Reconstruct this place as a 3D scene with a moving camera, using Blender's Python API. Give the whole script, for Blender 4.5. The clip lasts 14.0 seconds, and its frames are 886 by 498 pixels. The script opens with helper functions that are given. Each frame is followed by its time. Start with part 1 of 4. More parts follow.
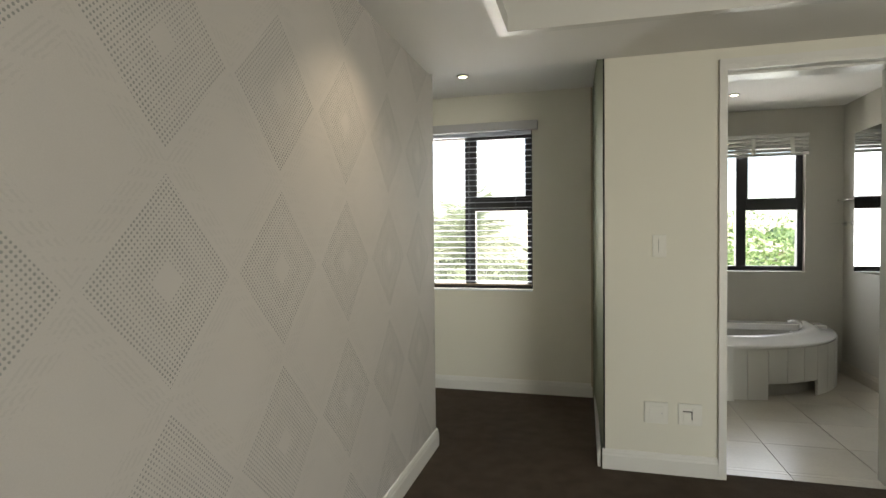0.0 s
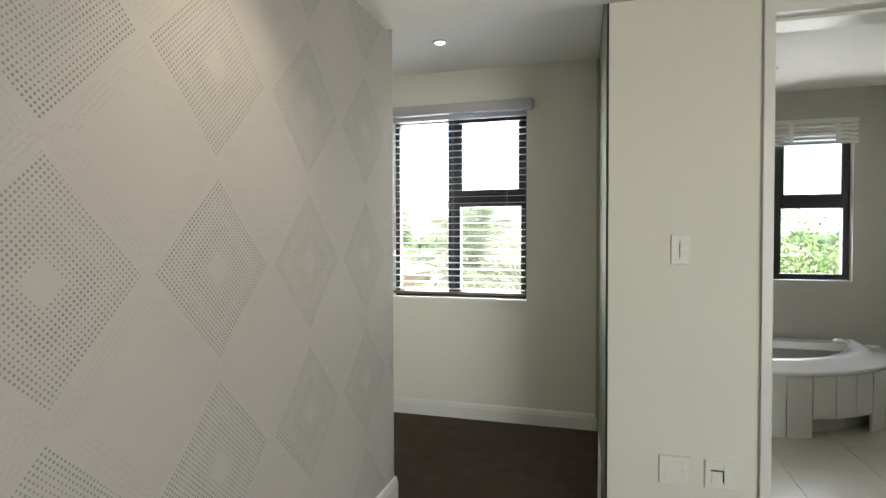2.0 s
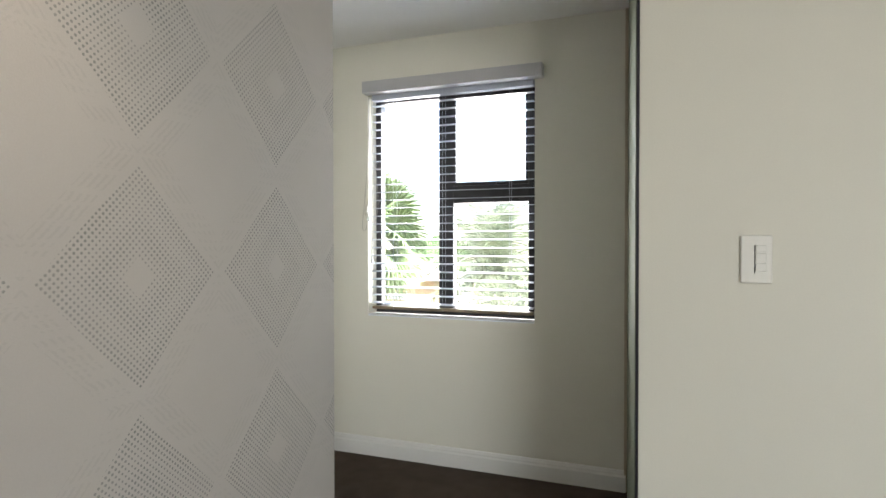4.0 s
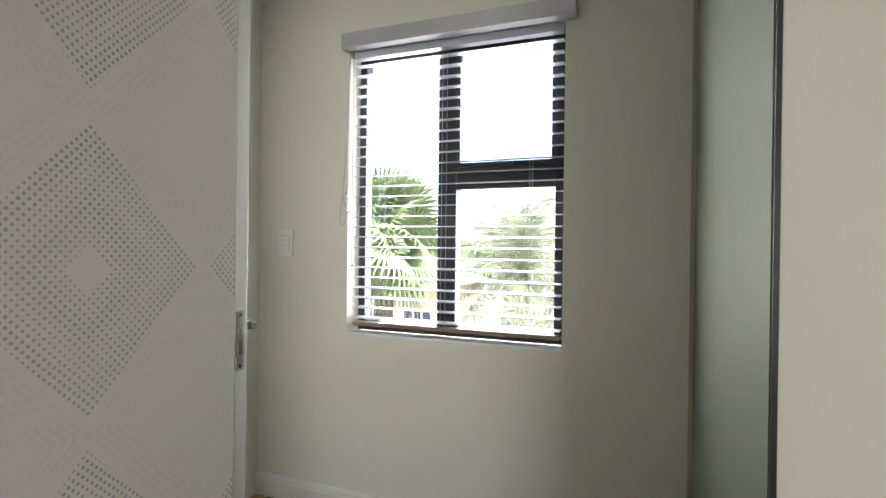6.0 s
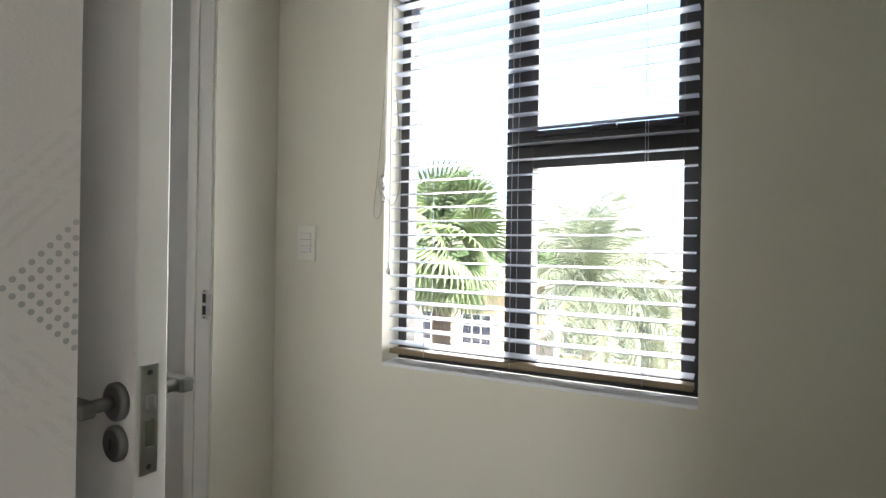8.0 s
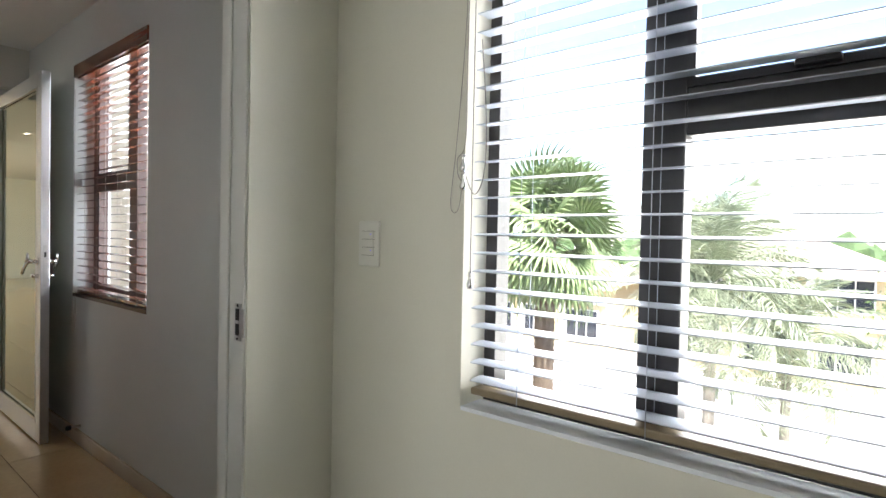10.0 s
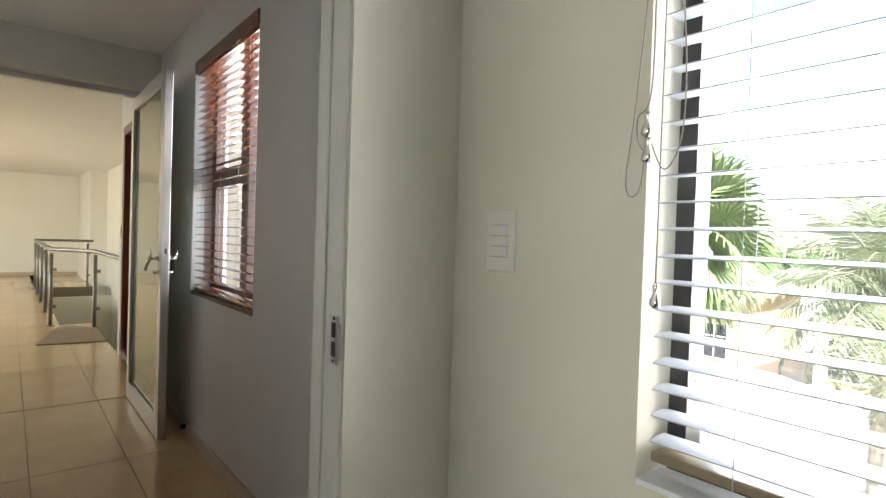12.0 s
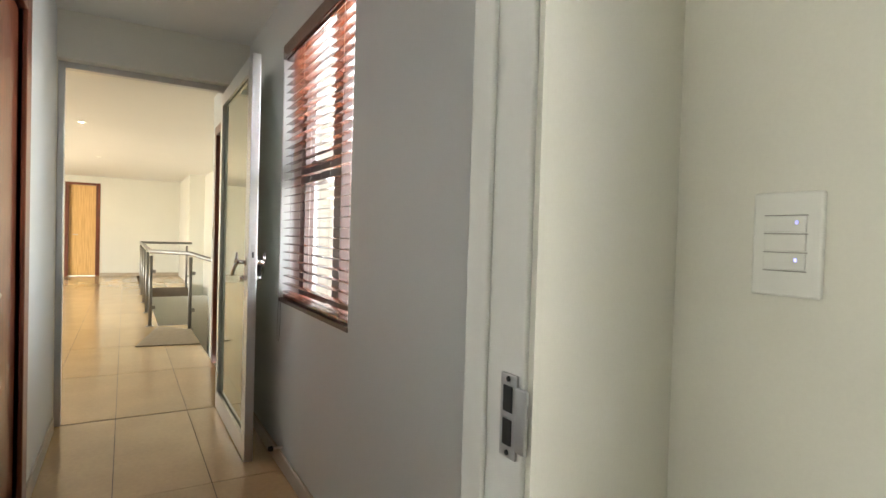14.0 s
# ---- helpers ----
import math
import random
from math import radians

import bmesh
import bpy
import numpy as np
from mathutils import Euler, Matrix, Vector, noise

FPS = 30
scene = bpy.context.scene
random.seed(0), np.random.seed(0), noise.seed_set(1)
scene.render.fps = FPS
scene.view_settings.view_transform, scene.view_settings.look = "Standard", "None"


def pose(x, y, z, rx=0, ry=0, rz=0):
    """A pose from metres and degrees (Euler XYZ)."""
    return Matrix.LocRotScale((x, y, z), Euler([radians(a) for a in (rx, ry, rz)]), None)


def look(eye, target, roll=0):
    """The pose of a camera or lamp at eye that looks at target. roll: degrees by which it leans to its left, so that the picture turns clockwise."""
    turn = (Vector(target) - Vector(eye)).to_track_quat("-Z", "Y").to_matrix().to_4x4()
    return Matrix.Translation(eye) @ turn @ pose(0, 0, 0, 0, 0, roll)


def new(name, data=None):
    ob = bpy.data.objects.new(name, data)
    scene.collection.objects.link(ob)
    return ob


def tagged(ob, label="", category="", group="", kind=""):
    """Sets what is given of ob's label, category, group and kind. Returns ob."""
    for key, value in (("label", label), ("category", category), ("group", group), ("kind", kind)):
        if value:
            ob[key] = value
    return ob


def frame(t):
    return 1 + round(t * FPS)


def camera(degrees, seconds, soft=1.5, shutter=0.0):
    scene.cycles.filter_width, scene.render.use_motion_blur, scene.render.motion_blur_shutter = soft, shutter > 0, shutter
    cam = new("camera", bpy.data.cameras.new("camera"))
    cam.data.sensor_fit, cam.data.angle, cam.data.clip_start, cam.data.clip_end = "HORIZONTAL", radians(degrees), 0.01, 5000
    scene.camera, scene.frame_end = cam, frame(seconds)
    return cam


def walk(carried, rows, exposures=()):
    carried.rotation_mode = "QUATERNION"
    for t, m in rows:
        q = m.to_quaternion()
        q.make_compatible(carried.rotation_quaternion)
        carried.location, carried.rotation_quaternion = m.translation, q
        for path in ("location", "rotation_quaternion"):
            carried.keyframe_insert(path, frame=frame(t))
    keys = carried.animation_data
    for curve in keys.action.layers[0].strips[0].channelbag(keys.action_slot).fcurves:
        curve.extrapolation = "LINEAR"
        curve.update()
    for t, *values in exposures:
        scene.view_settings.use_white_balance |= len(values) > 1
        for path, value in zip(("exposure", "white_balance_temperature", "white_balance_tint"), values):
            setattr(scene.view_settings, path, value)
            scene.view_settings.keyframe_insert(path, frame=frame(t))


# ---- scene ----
cam = camera(78.72, 14.0)
# seconds, eye x, y, z, yaw, pitch, roll
ROWS = [
    (0, 0.706, 0.099, 1.281, 14.71, -1.43, 0.54),
    (0.5, 0.735, 0.276, 1.268, 14.83, -1.38, 0.46),
    (1, 0.739, 0.466, 1.265, 15.17, -1.27, 0.47),
    (1.5, 0.753, 0.629, 1.265, 15.66, -1.22, 0.40),
    (2, 0.780, 0.820, 1.267, 16.26, -1.26, 0.12),
    (2.5, 0.803, 1.005, 1.265, 16.92, -1.24, 0.06),
    (3, 0.805, 1.227, 1.265, 17.79, -1.00, 0.16),
    (5.5, 0.730, 2.145, 1.240, 21.80, -0.54, -0.57),
    (6, 0.675, 2.343, 1.230, 22.51, -0.23, -0.68),
    (6.5, 0.622, 2.504, 1.213, 23.66, 0.04, -0.59),
    (7, 0.541, 2.656, 1.207, 24.91, 0.26, -0.62),
    (9.5, 0.208, 3.295, 1.262, 36.82, -1.12, -1.19),
    (10, 0.149, 3.386, 1.261, 39.70, -1.18, -1.20),
    (10.5, 0.085, 3.481, 1.252, 43.26, -1.08, -1.38),
    (11, 0.030, 3.536, 1.241, 46.45, -1.00, -1.64),
    (11.5, -0.059, 3.579, 1.234, 48.89, -1.00, -1.79),
    (12, -0.171, 3.610, 1.242, 51.19, -1.10, -1.87),
    (12.5, -0.282, 3.644, 1.250, 53.72, -1.29, -1.65),
    (13, -0.412, 3.670, 1.240, 55.67, -1.31, -1.69),
    (13.5, -0.546, 3.700, 1.236, 57.39, -1.22, -1.74),
    (14, -0.656, 3.738, 1.235, 59.50, -1.19, -1.68),
]
EXPOSURES = [(0.0, 1.87, 6850, 9), (1.5, 2.07, 6550, 9), (3.0, 2.31, 6250, 11), (5.5, 2.22, 6300, 14), (7.0, 2.1, 6400, 13), (9.5, 2.0, 6300, 12), (11.5, 2.04, 6500, 10), (14.0, 2.68, 6650, 10)]
walk(cam, [(t, pose(x, y, z, 90 + pitch, roll, yaw)) for t, x, y, z, yaw, pitch, roll in ROWS], EXPOSURES)

# ---- world, sun, daylight in the openings ----
world = bpy.data.worlds.new("sky")
scene.world = world
world.use_nodes = True
wn = world.node_tree
sky = wn.nodes.new("ShaderNodeTexSky")
sky.sky_type, sky.sun_disc = "NISHITA", False
sky.sun_elevation, sky.sun_rotation = radians(55), radians(128)
wn.links.new(sky.outputs[0], wn.nodes["Background"].inputs[0])
wn.nodes["Background"].inputs[1].default_value = 0.15

sun = new("sun", bpy.data.lights.new("sun", "SUN"))
sun.data.energy, sun.data.angle, sun.data.color = 5.0, radians(0.5), (1.0, 0.95, 0.88)
sun.matrix_world = look((22, -17, 40), (0, 0, 0))


def window_light(name, place, target, width, height, watts, color=(1.0, 0.98, 0.95)):
    lamp = new(name, bpy.data.lights.new(name, "AREA"))
    lamp.data.shape, lamp.data.size, lamp.data.size_y = "RECTANGLE", width, height
    lamp.data.energy, lamp.data.color = watts, color
    lamp.matrix_world = look(place, target)
    return lamp


window_light("alcove_daylight", (-0.19, 4.72, 1.47), (-0.19, 0, 1.2), 0.95, 1.22, 10.5, (1.0, 0.97, 0.895))
window_light("bathroom_daylight", (2.17, 6.0, 1.5), (2.17, 0, 1.0), 0.95, 1.2, 6.3, (0.98, 0.99, 1.0))
window_light("corridor_daylight", (-3.12, 4.72, 1.55), (-3.12, 0, 1.2), 1.0, 1.3, 8.2, (0.97, 0.98, 1.0))
window_light("bedroom_daylight", (3.98, -3.1, 1.25), (2.2, 3, 1.2), 1.9, 2.0, 31, (1.0, 0.99, 0.93))
window_light("hall_daylight", (-11.0, -1.55, 1.5), (-12.0, 4, 1.3), 4.5, 2.2, 68, (1.0, 0.97, 0.87))


def spot(name, place, target, watts, degrees=75, color=(1.0, 0.82, 0.6)):
    lamp = new(name, bpy.data.lights.new(name, "SPOT"))
    lamp.data.energy, lamp.data.spot_size, lamp.data.spot_blend = watts, radians(degrees), 0.8
    lamp.data.shadow_soft_size, lamp.data.color = 0.03, color
    lamp.matrix_world = look(place, target)
    return lamp


spot("alcove_spot", (-0.136, 3.906, 2.40), (-0.136, 3.906, 0), 2)
spot("bedroom_spot", (0.26, 2.0, 2.205), (-0.3, 2.0, 0.6), 3.0, 95)

# ---- materials ----


def mat(name, color, rough=0.6, metal=0.0, var=0.06, scale=6.0, grain=120.0, bump=0.05, dist=0.002, coat=0.0, spec=0.5):
    """Base colour varied by a large and a fine noise, with a fine relief."""
    m = bpy.data.materials.new(name)
    m.use_nodes = True
    n, l = m.node_tree.nodes, m.node_tree.links
    b = n["Principled BSDF"]
    b.inputs["Roughness"].default_value, b.inputs["Metallic"].default_value = rough, metal
    b.inputs["Coat Weight"].default_value, b.inputs["Specular IOR Level"].default_value = coat, spec
    geo = n.new("ShaderNodeNewGeometry")
    big, fine = n.new("ShaderNodeTexNoise"), n.new("ShaderNodeTexNoise")
    big.inputs["Scale"].default_value, big.inputs["Detail"].default_value = scale, 4
    fine.inputs["Scale"].default_value, fine.inputs["Detail"].default_value = grain, 3
    for t in (big, fine):
        l.new(geo.outputs["Position"], t.inputs["Vector"])
    add = n.new("ShaderNodeMath")
    add.operation = "MULTIPLY_ADD"
    add.inputs[1].default_value = 0.6
    l.new(big.outputs["Fac"], add.inputs[0])
    half = n.new("ShaderNodeMath")
    half.operation = "MULTIPLY"
    half.inputs[1].default_value = 0.4
    l.new(fine.outputs["Fac"], half.inputs[0])
    l.new(half.outputs[0], add.inputs[2])
    ramp = n.new("ShaderNodeValToRGB")
    ramp.color_ramp.elements[0].position, ramp.color_ramp.elements[1].position = 0.3, 0.7
    ramp.color_ramp.elements[0].color = (*[c * (1 - var) for c in color], 1)
    ramp.color_ramp.elements[1].color = (*[min(1, c * (1 + var)) for c in color], 1)
    l.new(add.outputs[0], ramp.inputs[0])
    l.new(ramp.outputs[0], b.inputs["Base Color"])
    if bump:
        bp = n.new("ShaderNodeBump")
        bp.inputs["Strength"].default_value, bp.inputs["Distance"].default_value = bump * 4, dist
        l.new(fine.outputs["Fac"], bp.inputs["Height"])
        l.new(bp.outputs[0], b.inputs["Normal"])
    return m


def glass_mat(name, color=(1, 1, 1), rough=0.0):
    m = bpy.data.materials.new(name)
    m.use_nodes = True
    n, l = m.node_tree.nodes, m.node_tree.links
    n.remove(n["Principled BSDF"])
    tr, gl, mix, fr = n.new("ShaderNodeBsdfTransparent"), n.new("ShaderNodeBsdfGlossy"), n.new("ShaderNodeMixShader"), n.new("ShaderNodeLayerWeight")
    tr.inputs[0].default_value = (*color, 1)
    gl.inputs["Roughness"].default_value = rough
    fr.inputs[0].default_value = 0.5
    power, gloss = n.new("ShaderNodeMath"), n.new("ShaderNodeMath")
    power.operation, gloss.operation = "POWER", "MULTIPLY_ADD"
    power.inputs[1].default_value, gloss.inputs[1].default_value, gloss.inputs[2].default_value = 5.0, 0.7, 0.03
    l.new(fr.outputs["Facing"], power.inputs[0])
    l.new(power.outputs[0], gloss.inputs[0])
    l.new(gloss.outputs[0], mix.inputs[0])
    l.new(tr.outputs[0], mix.inputs[1])
    l.new(gl.outputs[0], mix.inputs[2])
    l.new(mix.outputs[0], n["Material Output"].inputs[0])
    return m


def glow(name, color, strength):
    m = bpy.data.materials.new(name)
    m.use_nodes = True
    b = m.node_tree.nodes["Principled BSDF"]
    b.inputs["Base Color"].default_value = (*color, 1)
    b.inputs["Emission Color"].default_value, b.inputs["Emission Strength"].default_value = (*color, 1), strength
    return m


def wallpaper_mat():
    """Pale matt paper printed with diamonds of small grey dots around an empty diamond."""
    m = mat("wallpaper", (0.57, 0.545, 0.522), 0.65, var=0.05, scale=2.5, grain=300, bump=0.03)
    n, l = m.node_tree.nodes, m.node_tree.links
    b = n["Principled BSDF"]
    base = b.inputs["Base Color"].links[0].from_socket

    def op(kind, a, c=None, d=None):
        q = n.new("ShaderNodeMath")
        q.operation = kind
        for i, s in enumerate((a, c, d)):
            if s is None:
                continue
            if isinstance(s, (int, float)):
                q.inputs[i].default_value = s
            else:
                l.new(s, q.inputs[i])
        return q.outputs[0]

    geo, sep = n.new("ShaderNodeNewGeometry"), n.new("ShaderNodeSeparateXYZ")
    l.new(geo.outputs["Position"], sep.inputs[0])
    u = op("DIVIDE", op("ADD", sep.outputs[1], 10 * 0.459 - 1.085), 0.459)
    w = op("DIVIDE", op("ADD", sep.outputs[2], 5.24 - 1.186), 0.524)
    fu = op("ABSOLUTE", op("SUBTRACT", op("FRACT", op("ADD", u, 0.5)), 0.5))
    fw = op("ABSOLUTE", op("SUBTRACT", op("FRACT", op("ADD", w, 0.5)), 0.5))
    d = op("ADD", op("MULTIPLY", fu, 0.459 / 0.213), op("MULTIPLY", fw, 0.524 / 0.236))
    ring = op("MULTIPLY", op("LESS_THAN", d, 1.0), op("GREATER_THAN", d, 0.19))
    # dots on a lattice turned by 45 degrees
    p, q = op("DIVIDE", op("ADD", op("MULTIPLY", sep.outputs[1], 1.03), sep.outputs[2]), 0.0152), op("DIVIDE", op("SUBTRACT", op("MULTIPLY", sep.outputs[1], 1.03), sep.outputs[2]), 0.0152)
    pp, qq = op("SUBTRACT", op("FRACT", op("ADD", p, 500.5)), 0.5), op("SUBTRACT", op("FRACT", op("ADD", q, 500.5)), 0.5)
    rr = op("ADD", op("MULTIPLY", pp, pp), op("MULTIPLY", qq, qq))
    nz = n.new("ShaderNodeTexNoise")
    nz.inputs["Scale"].default_value = 5.0
    l.new(geo.outputs["Position"], nz.inputs["Vector"])
    # dots shrink a little along an inner band, and vary in strength
    size = op("MULTIPLY_ADD", op("ABSOLUTE", op("SUBTRACT", op("FRACT", op("MULTIPLY", d, 2.2)), 0.5)), 0.085, 0.044)
    dot = op("MULTIPLY", op("LESS_THAN", rr, size), ring)
    # faint dry-brush lines beside the diamonds
    wave = n.new("ShaderNodeTexNoise")
    wave.inputs["Scale"].default_value = 90.0
    st = n.new("ShaderNodeMapping")
    st.inputs["Rotation"].default_value, st.inputs["Scale"].default_value = (radians(45), 0, 0), (1, 0.06, 1)
    l.new(geo.outputs["Position"], st.inputs[0])
    l.new(st.outputs[0], wave.inputs["Vector"])
    strand = op("LESS_THAN", op("FRACT", op("MULTIPLY", op("ADD", d, op("MULTIPLY", wave.outputs["Fac"], 0.10)), 13.0)), 0.42)
    band = op("MULTIPLY", op("GREATER_THAN", d, 1.10), op("LESS_THAN", d, 1.42))
    brush = op("MULTIPLY", op("MULTIPLY", band, strand), op("MULTIPLY", op("GREATER_THAN", wave.outputs["Fac"], 0.47), 0.11))
    fac = op("MAXIMUM", op("MULTIPLY", dot, op("MULTIPLY_ADD", nz.outputs["Fac"], 0.8, 0.34)), brush)
    mix = n.new("ShaderNodeMix")
    mix.data_type = "RGBA"
    l.new(fac, mix.inputs[0])
    l.new(base, mix.inputs[6])
    mix.inputs[7].default_value = (0.24, 0.25, 0.24, 1)
    l.new(mix.outputs[2], b.inputs["Base Color"])
    return m


def wood_mat(name, dark, light, axis=2, rough=0.35, coat=0.3):
    m = mat(name, light, rough, coat=coat)
    n, l = m.node_tree.nodes, m.node_tree.links
    b = n["Principled BSDF"]
    geo, mp, nz, ramp = n.new("ShaderNodeNewGeometry"), n.new("ShaderNodeMapping"), n.new("ShaderNodeTexNoise"), n.new("ShaderNodeValToRGB")
    s = [38.0, 38.0, 38.0]
    s[axis] = 2.0
    mp.inputs["Scale"].default_value = s
    nz.inputs["Scale"].default_value, nz.inputs["Detail"].default_value = 1.0, 6
    ramp.color_ramp.elements[0].position, ramp.color_ramp.elements[1].position = 0.35, 0.65
    ramp.color_ramp.elements[0].color, ramp.color_ramp.elements[1].color = (*dark, 1), (*light, 1)
    l.new(geo.outputs["Position"], mp.inputs[0])
    l.new(mp.outputs[0], nz.inputs["Vector"])
    l.new(nz.outputs["Fac"], ramp.inputs[0])
    l.new(ramp.outputs[0], b.inputs["Base Color"])
    return m


M_WALL = mat("cream_wall_paint", (0.70, 0.685, 0.60), 0.55, var=0.03, scale=1.5, grain=220, bump=0.03)
M_GREY = mat("corridor_wall_paint", (0.62, 0.645, 0.635), 0.5, var=0.03, scale=1.5, grain=220, bump=0.03)
M_CEIL = mat("ceiling_paint", (0.80, 0.79, 0.755), 0.7, var=0.02, scale=1.2, grain=200, bump=0.02)
M_WHITE = mat("white_gloss_paint", (0.70, 0.695, 0.66), 0.35, var=0.02, scale=5, grain=90, bump=0.02)
M_PAPER = wallpaper_mat()
M_CARPET = mat("brown_carpet", (0.105, 0.081, 0.063), 0.95, var=0.25, scale=9, grain=420, bump=0.5, dist=0.004, spec=0.1)
M_TILE = mat("beige_floor_tile", (0.53, 0.385, 0.215), 0.16, var=0.10, scale=3.0, grain=40, bump=0.004)
M_BTILE = mat("pale_bathroom_tile", (0.62, 0.58, 0.50), 0.25, var=0.07, scale=4.0, grain=60, bump=0.01)
M_GROUT = mat("tile_grout", (0.17, 0.13, 0.09), 0.9, var=0.2)
M_GROUTB = mat("pale_tile_grout", (0.36, 0.33, 0.28), 0.9, var=0.1)
M_SKIRT = mat("beige_skirting_tile", (0.45, 0.38, 0.29), 0.35, var=0.08)
M_BLACK = mat("black_aluminium", (0.018, 0.018, 0.022), 0.35, var=0.15)
# white slats; the blue of the skylight on them is put into this colour
M_SLAT = mat("sky_tinted_white_slat", (0.50, 0.54, 0.62), 0.35, var=0.03, scale=8)
M_VAL = mat("silver_grey_valance", (0.46, 0.46, 0.47), 0.4, metal=0.3, var=0.04)
M_BROWN = wood_mat("red_brown_blind_wood", (0.10, 0.028, 0.014), (0.22, 0.065, 0.032), axis=0, rough=0.25, coat=0.4)
M_FRAMEB = mat("dark_brown_window_frame", (0.045, 0.02, 0.014), 0.35, var=0.2)
M_DOORB = wood_mat("dark_red_wood", (0.09, 0.024, 0.012), (0.20, 0.058, 0.028), axis=2, rough=0.3)
# orange veneer, lightened: the warm light on the far door is painted in
M_ORANGE = wood_mat("warm_lit_orange_veneer", (0.62, 0.36, 0.12), (0.78, 0.50, 0.20), axis=2, rough=0.4)
M_STEEL = mat("satin_steel", (0.55, 0.55, 0.54), 0.28, metal=1.0, var=0.06, scale=20)
M_LEVER = mat("brushed_dark_steel", (0.20, 0.20, 0.195), 0.45, metal=0.8, var=0.08, scale=30)
M_RAIL = mat("dull_steel_rail", (0.24, 0.23, 0.21), 0.4, metal=0.7, var=0.08, scale=15)
M_CHROME = mat("chrome", (0.75, 0.75, 0.75), 0.12, metal=1.0, var=0.02, bump=0)
M_ALU = mat("silver_aluminium", (0.62, 0.62, 0.62), 0.3, metal=0.85, var=0.04, scale=12)
M_GREEN = mat("green_back_painted_glass", (0.215, 0.24, 0.175), 0.6, var=0.03, scale=1.2, bump=0.0, coat=0.0, spec=0.15)
M_FROST = mat("door_glass_reflective", (0.40, 0.44, 0.34), 0.03, metal=0.6, var=0.05, scale=2, bump=0)
M_GLASS = glass_mat("clear_glass")
M_MIRROR = mat("mirror", (0.60, 0.63, 0.64), 0.02, metal=1.0, var=0.01, bump=0)
M_DARK = mat("dark_slot", (0.02, 0.02, 0.02), 0.6)
M_CORD = mat("blind_cord", (0.33, 0.31, 0.28), 0.8)
M_PLASTIC = mat("white_plastic", (0.74, 0.735, 0.68), 0.3, var=0.01, bump=0)
M_ACRYL = mat("white_acrylic", (0.80, 0.79, 0.77), 0.12, var=0.01, bump=0, coat=0.3)
M_LED = glow("blue_led", (0.35, 0.35, 1.0), 0.5)
M_LAMP = glow("lamp_glass", (1.0, 0.93, 0.8), 5.0)
M_STONE = mat("brown_stone", (0.24, 0.19, 0.13), 0.5, var=0.2, scale=14)
M_BEDBATH = mat("grey_bathroom_paint", (0.50, 0.485, 0.43), 0.6, var=0.03, scale=2)
M_LEAF = mat("palm_leaf", (0.24, 0.32, 0.15), 0.45, var=0.35, scale=3, grain=30, bump=0)
M_LEAF2 = mat("feather_palm_leaf", (0.27, 0.31, 0.20), 0.5, var=0.35, scale=3, grain=30, bump=0)
M_LEAF3 = mat("tree_leaf", (0.10, 0.16, 0.035), 0.5, var=0.45, scale=1.5, grain=12, bump=0)
M_TRUNK = mat("palm_trunk", (0.15, 0.115, 0.085), 0.9, var=0.4, scale=9, grain=40, bump=0.5, dist=0.02)
M_BARK = mat("pale_ringed_palm_bark", (0.36, 0.33, 0.28), 0.9, var=0.3, scale=7, grain=40, bump=0.4, dist=0.01)
M_HOUSE = mat("yellow_plaster", (0.55, 0.45, 0.27), 0.85, var=0.06, scale=0.8)
M_TRIM = mat("white_plaster_trim", (0.75, 0.74, 0.70), 0.8, var=0.04)
M_ROOF = mat("pale_roof_tiles", (0.40, 0.33, 0.27), 0.8, var=0.2, scale=4)
M_PANE = mat("far_window_pane", (0.03, 0.035, 0.045), 0.08, var=0.2, scale=0.7, bump=0)
M_TOWER = mat("cream_render", (0.62, 0.53, 0.39), 0.85, var=0.05, scale=0.9, grain=60)
# white sill paint with the sky's blue light mixed into the base colour
M_SILL = mat("sky_tinted_sill_paint", (0.76, 0.79, 0.84), 0.4, var=0.03, scale=6)
M_RAILB = mat("bronze_blind_rail", (0.24, 0.19, 0.12), 0.35, var=0.04, scale=8)
M_PAVE = mat("pale_paving", (0.50, 0.46, 0.40), 0.9, var=0.12, scale=0.7, grain=25)
M_HEDGE = mat("far_foliage", (0.07, 0.12, 0.04), 0.8, var=0.5, scale=0.6, grain=4)

# ---- building helpers ----
BASE = {}


def box(bm, x0, x1, y0, y1, z0, z1, bevel=0.0):
    vs = [bm.verts.new((x, y, z)) for z in (z0, z1) for y in (y0, y1) for x in (x0, x1)]
    fs = [bm.faces.new([vs[i] for i in q]) for q in ((0, 2, 3, 1), (4, 5, 7, 6), (0, 1, 5, 4), (2, 6, 7, 3), (0, 4, 6, 2), (1, 3, 7, 5))]
    if bevel:
        es = list({e for f in fs for e in f.edges})
        bmesh.ops.bevel(bm, geom=es, offset=bevel, segments=2, affect="EDGES", profile=0.5)
    return bm


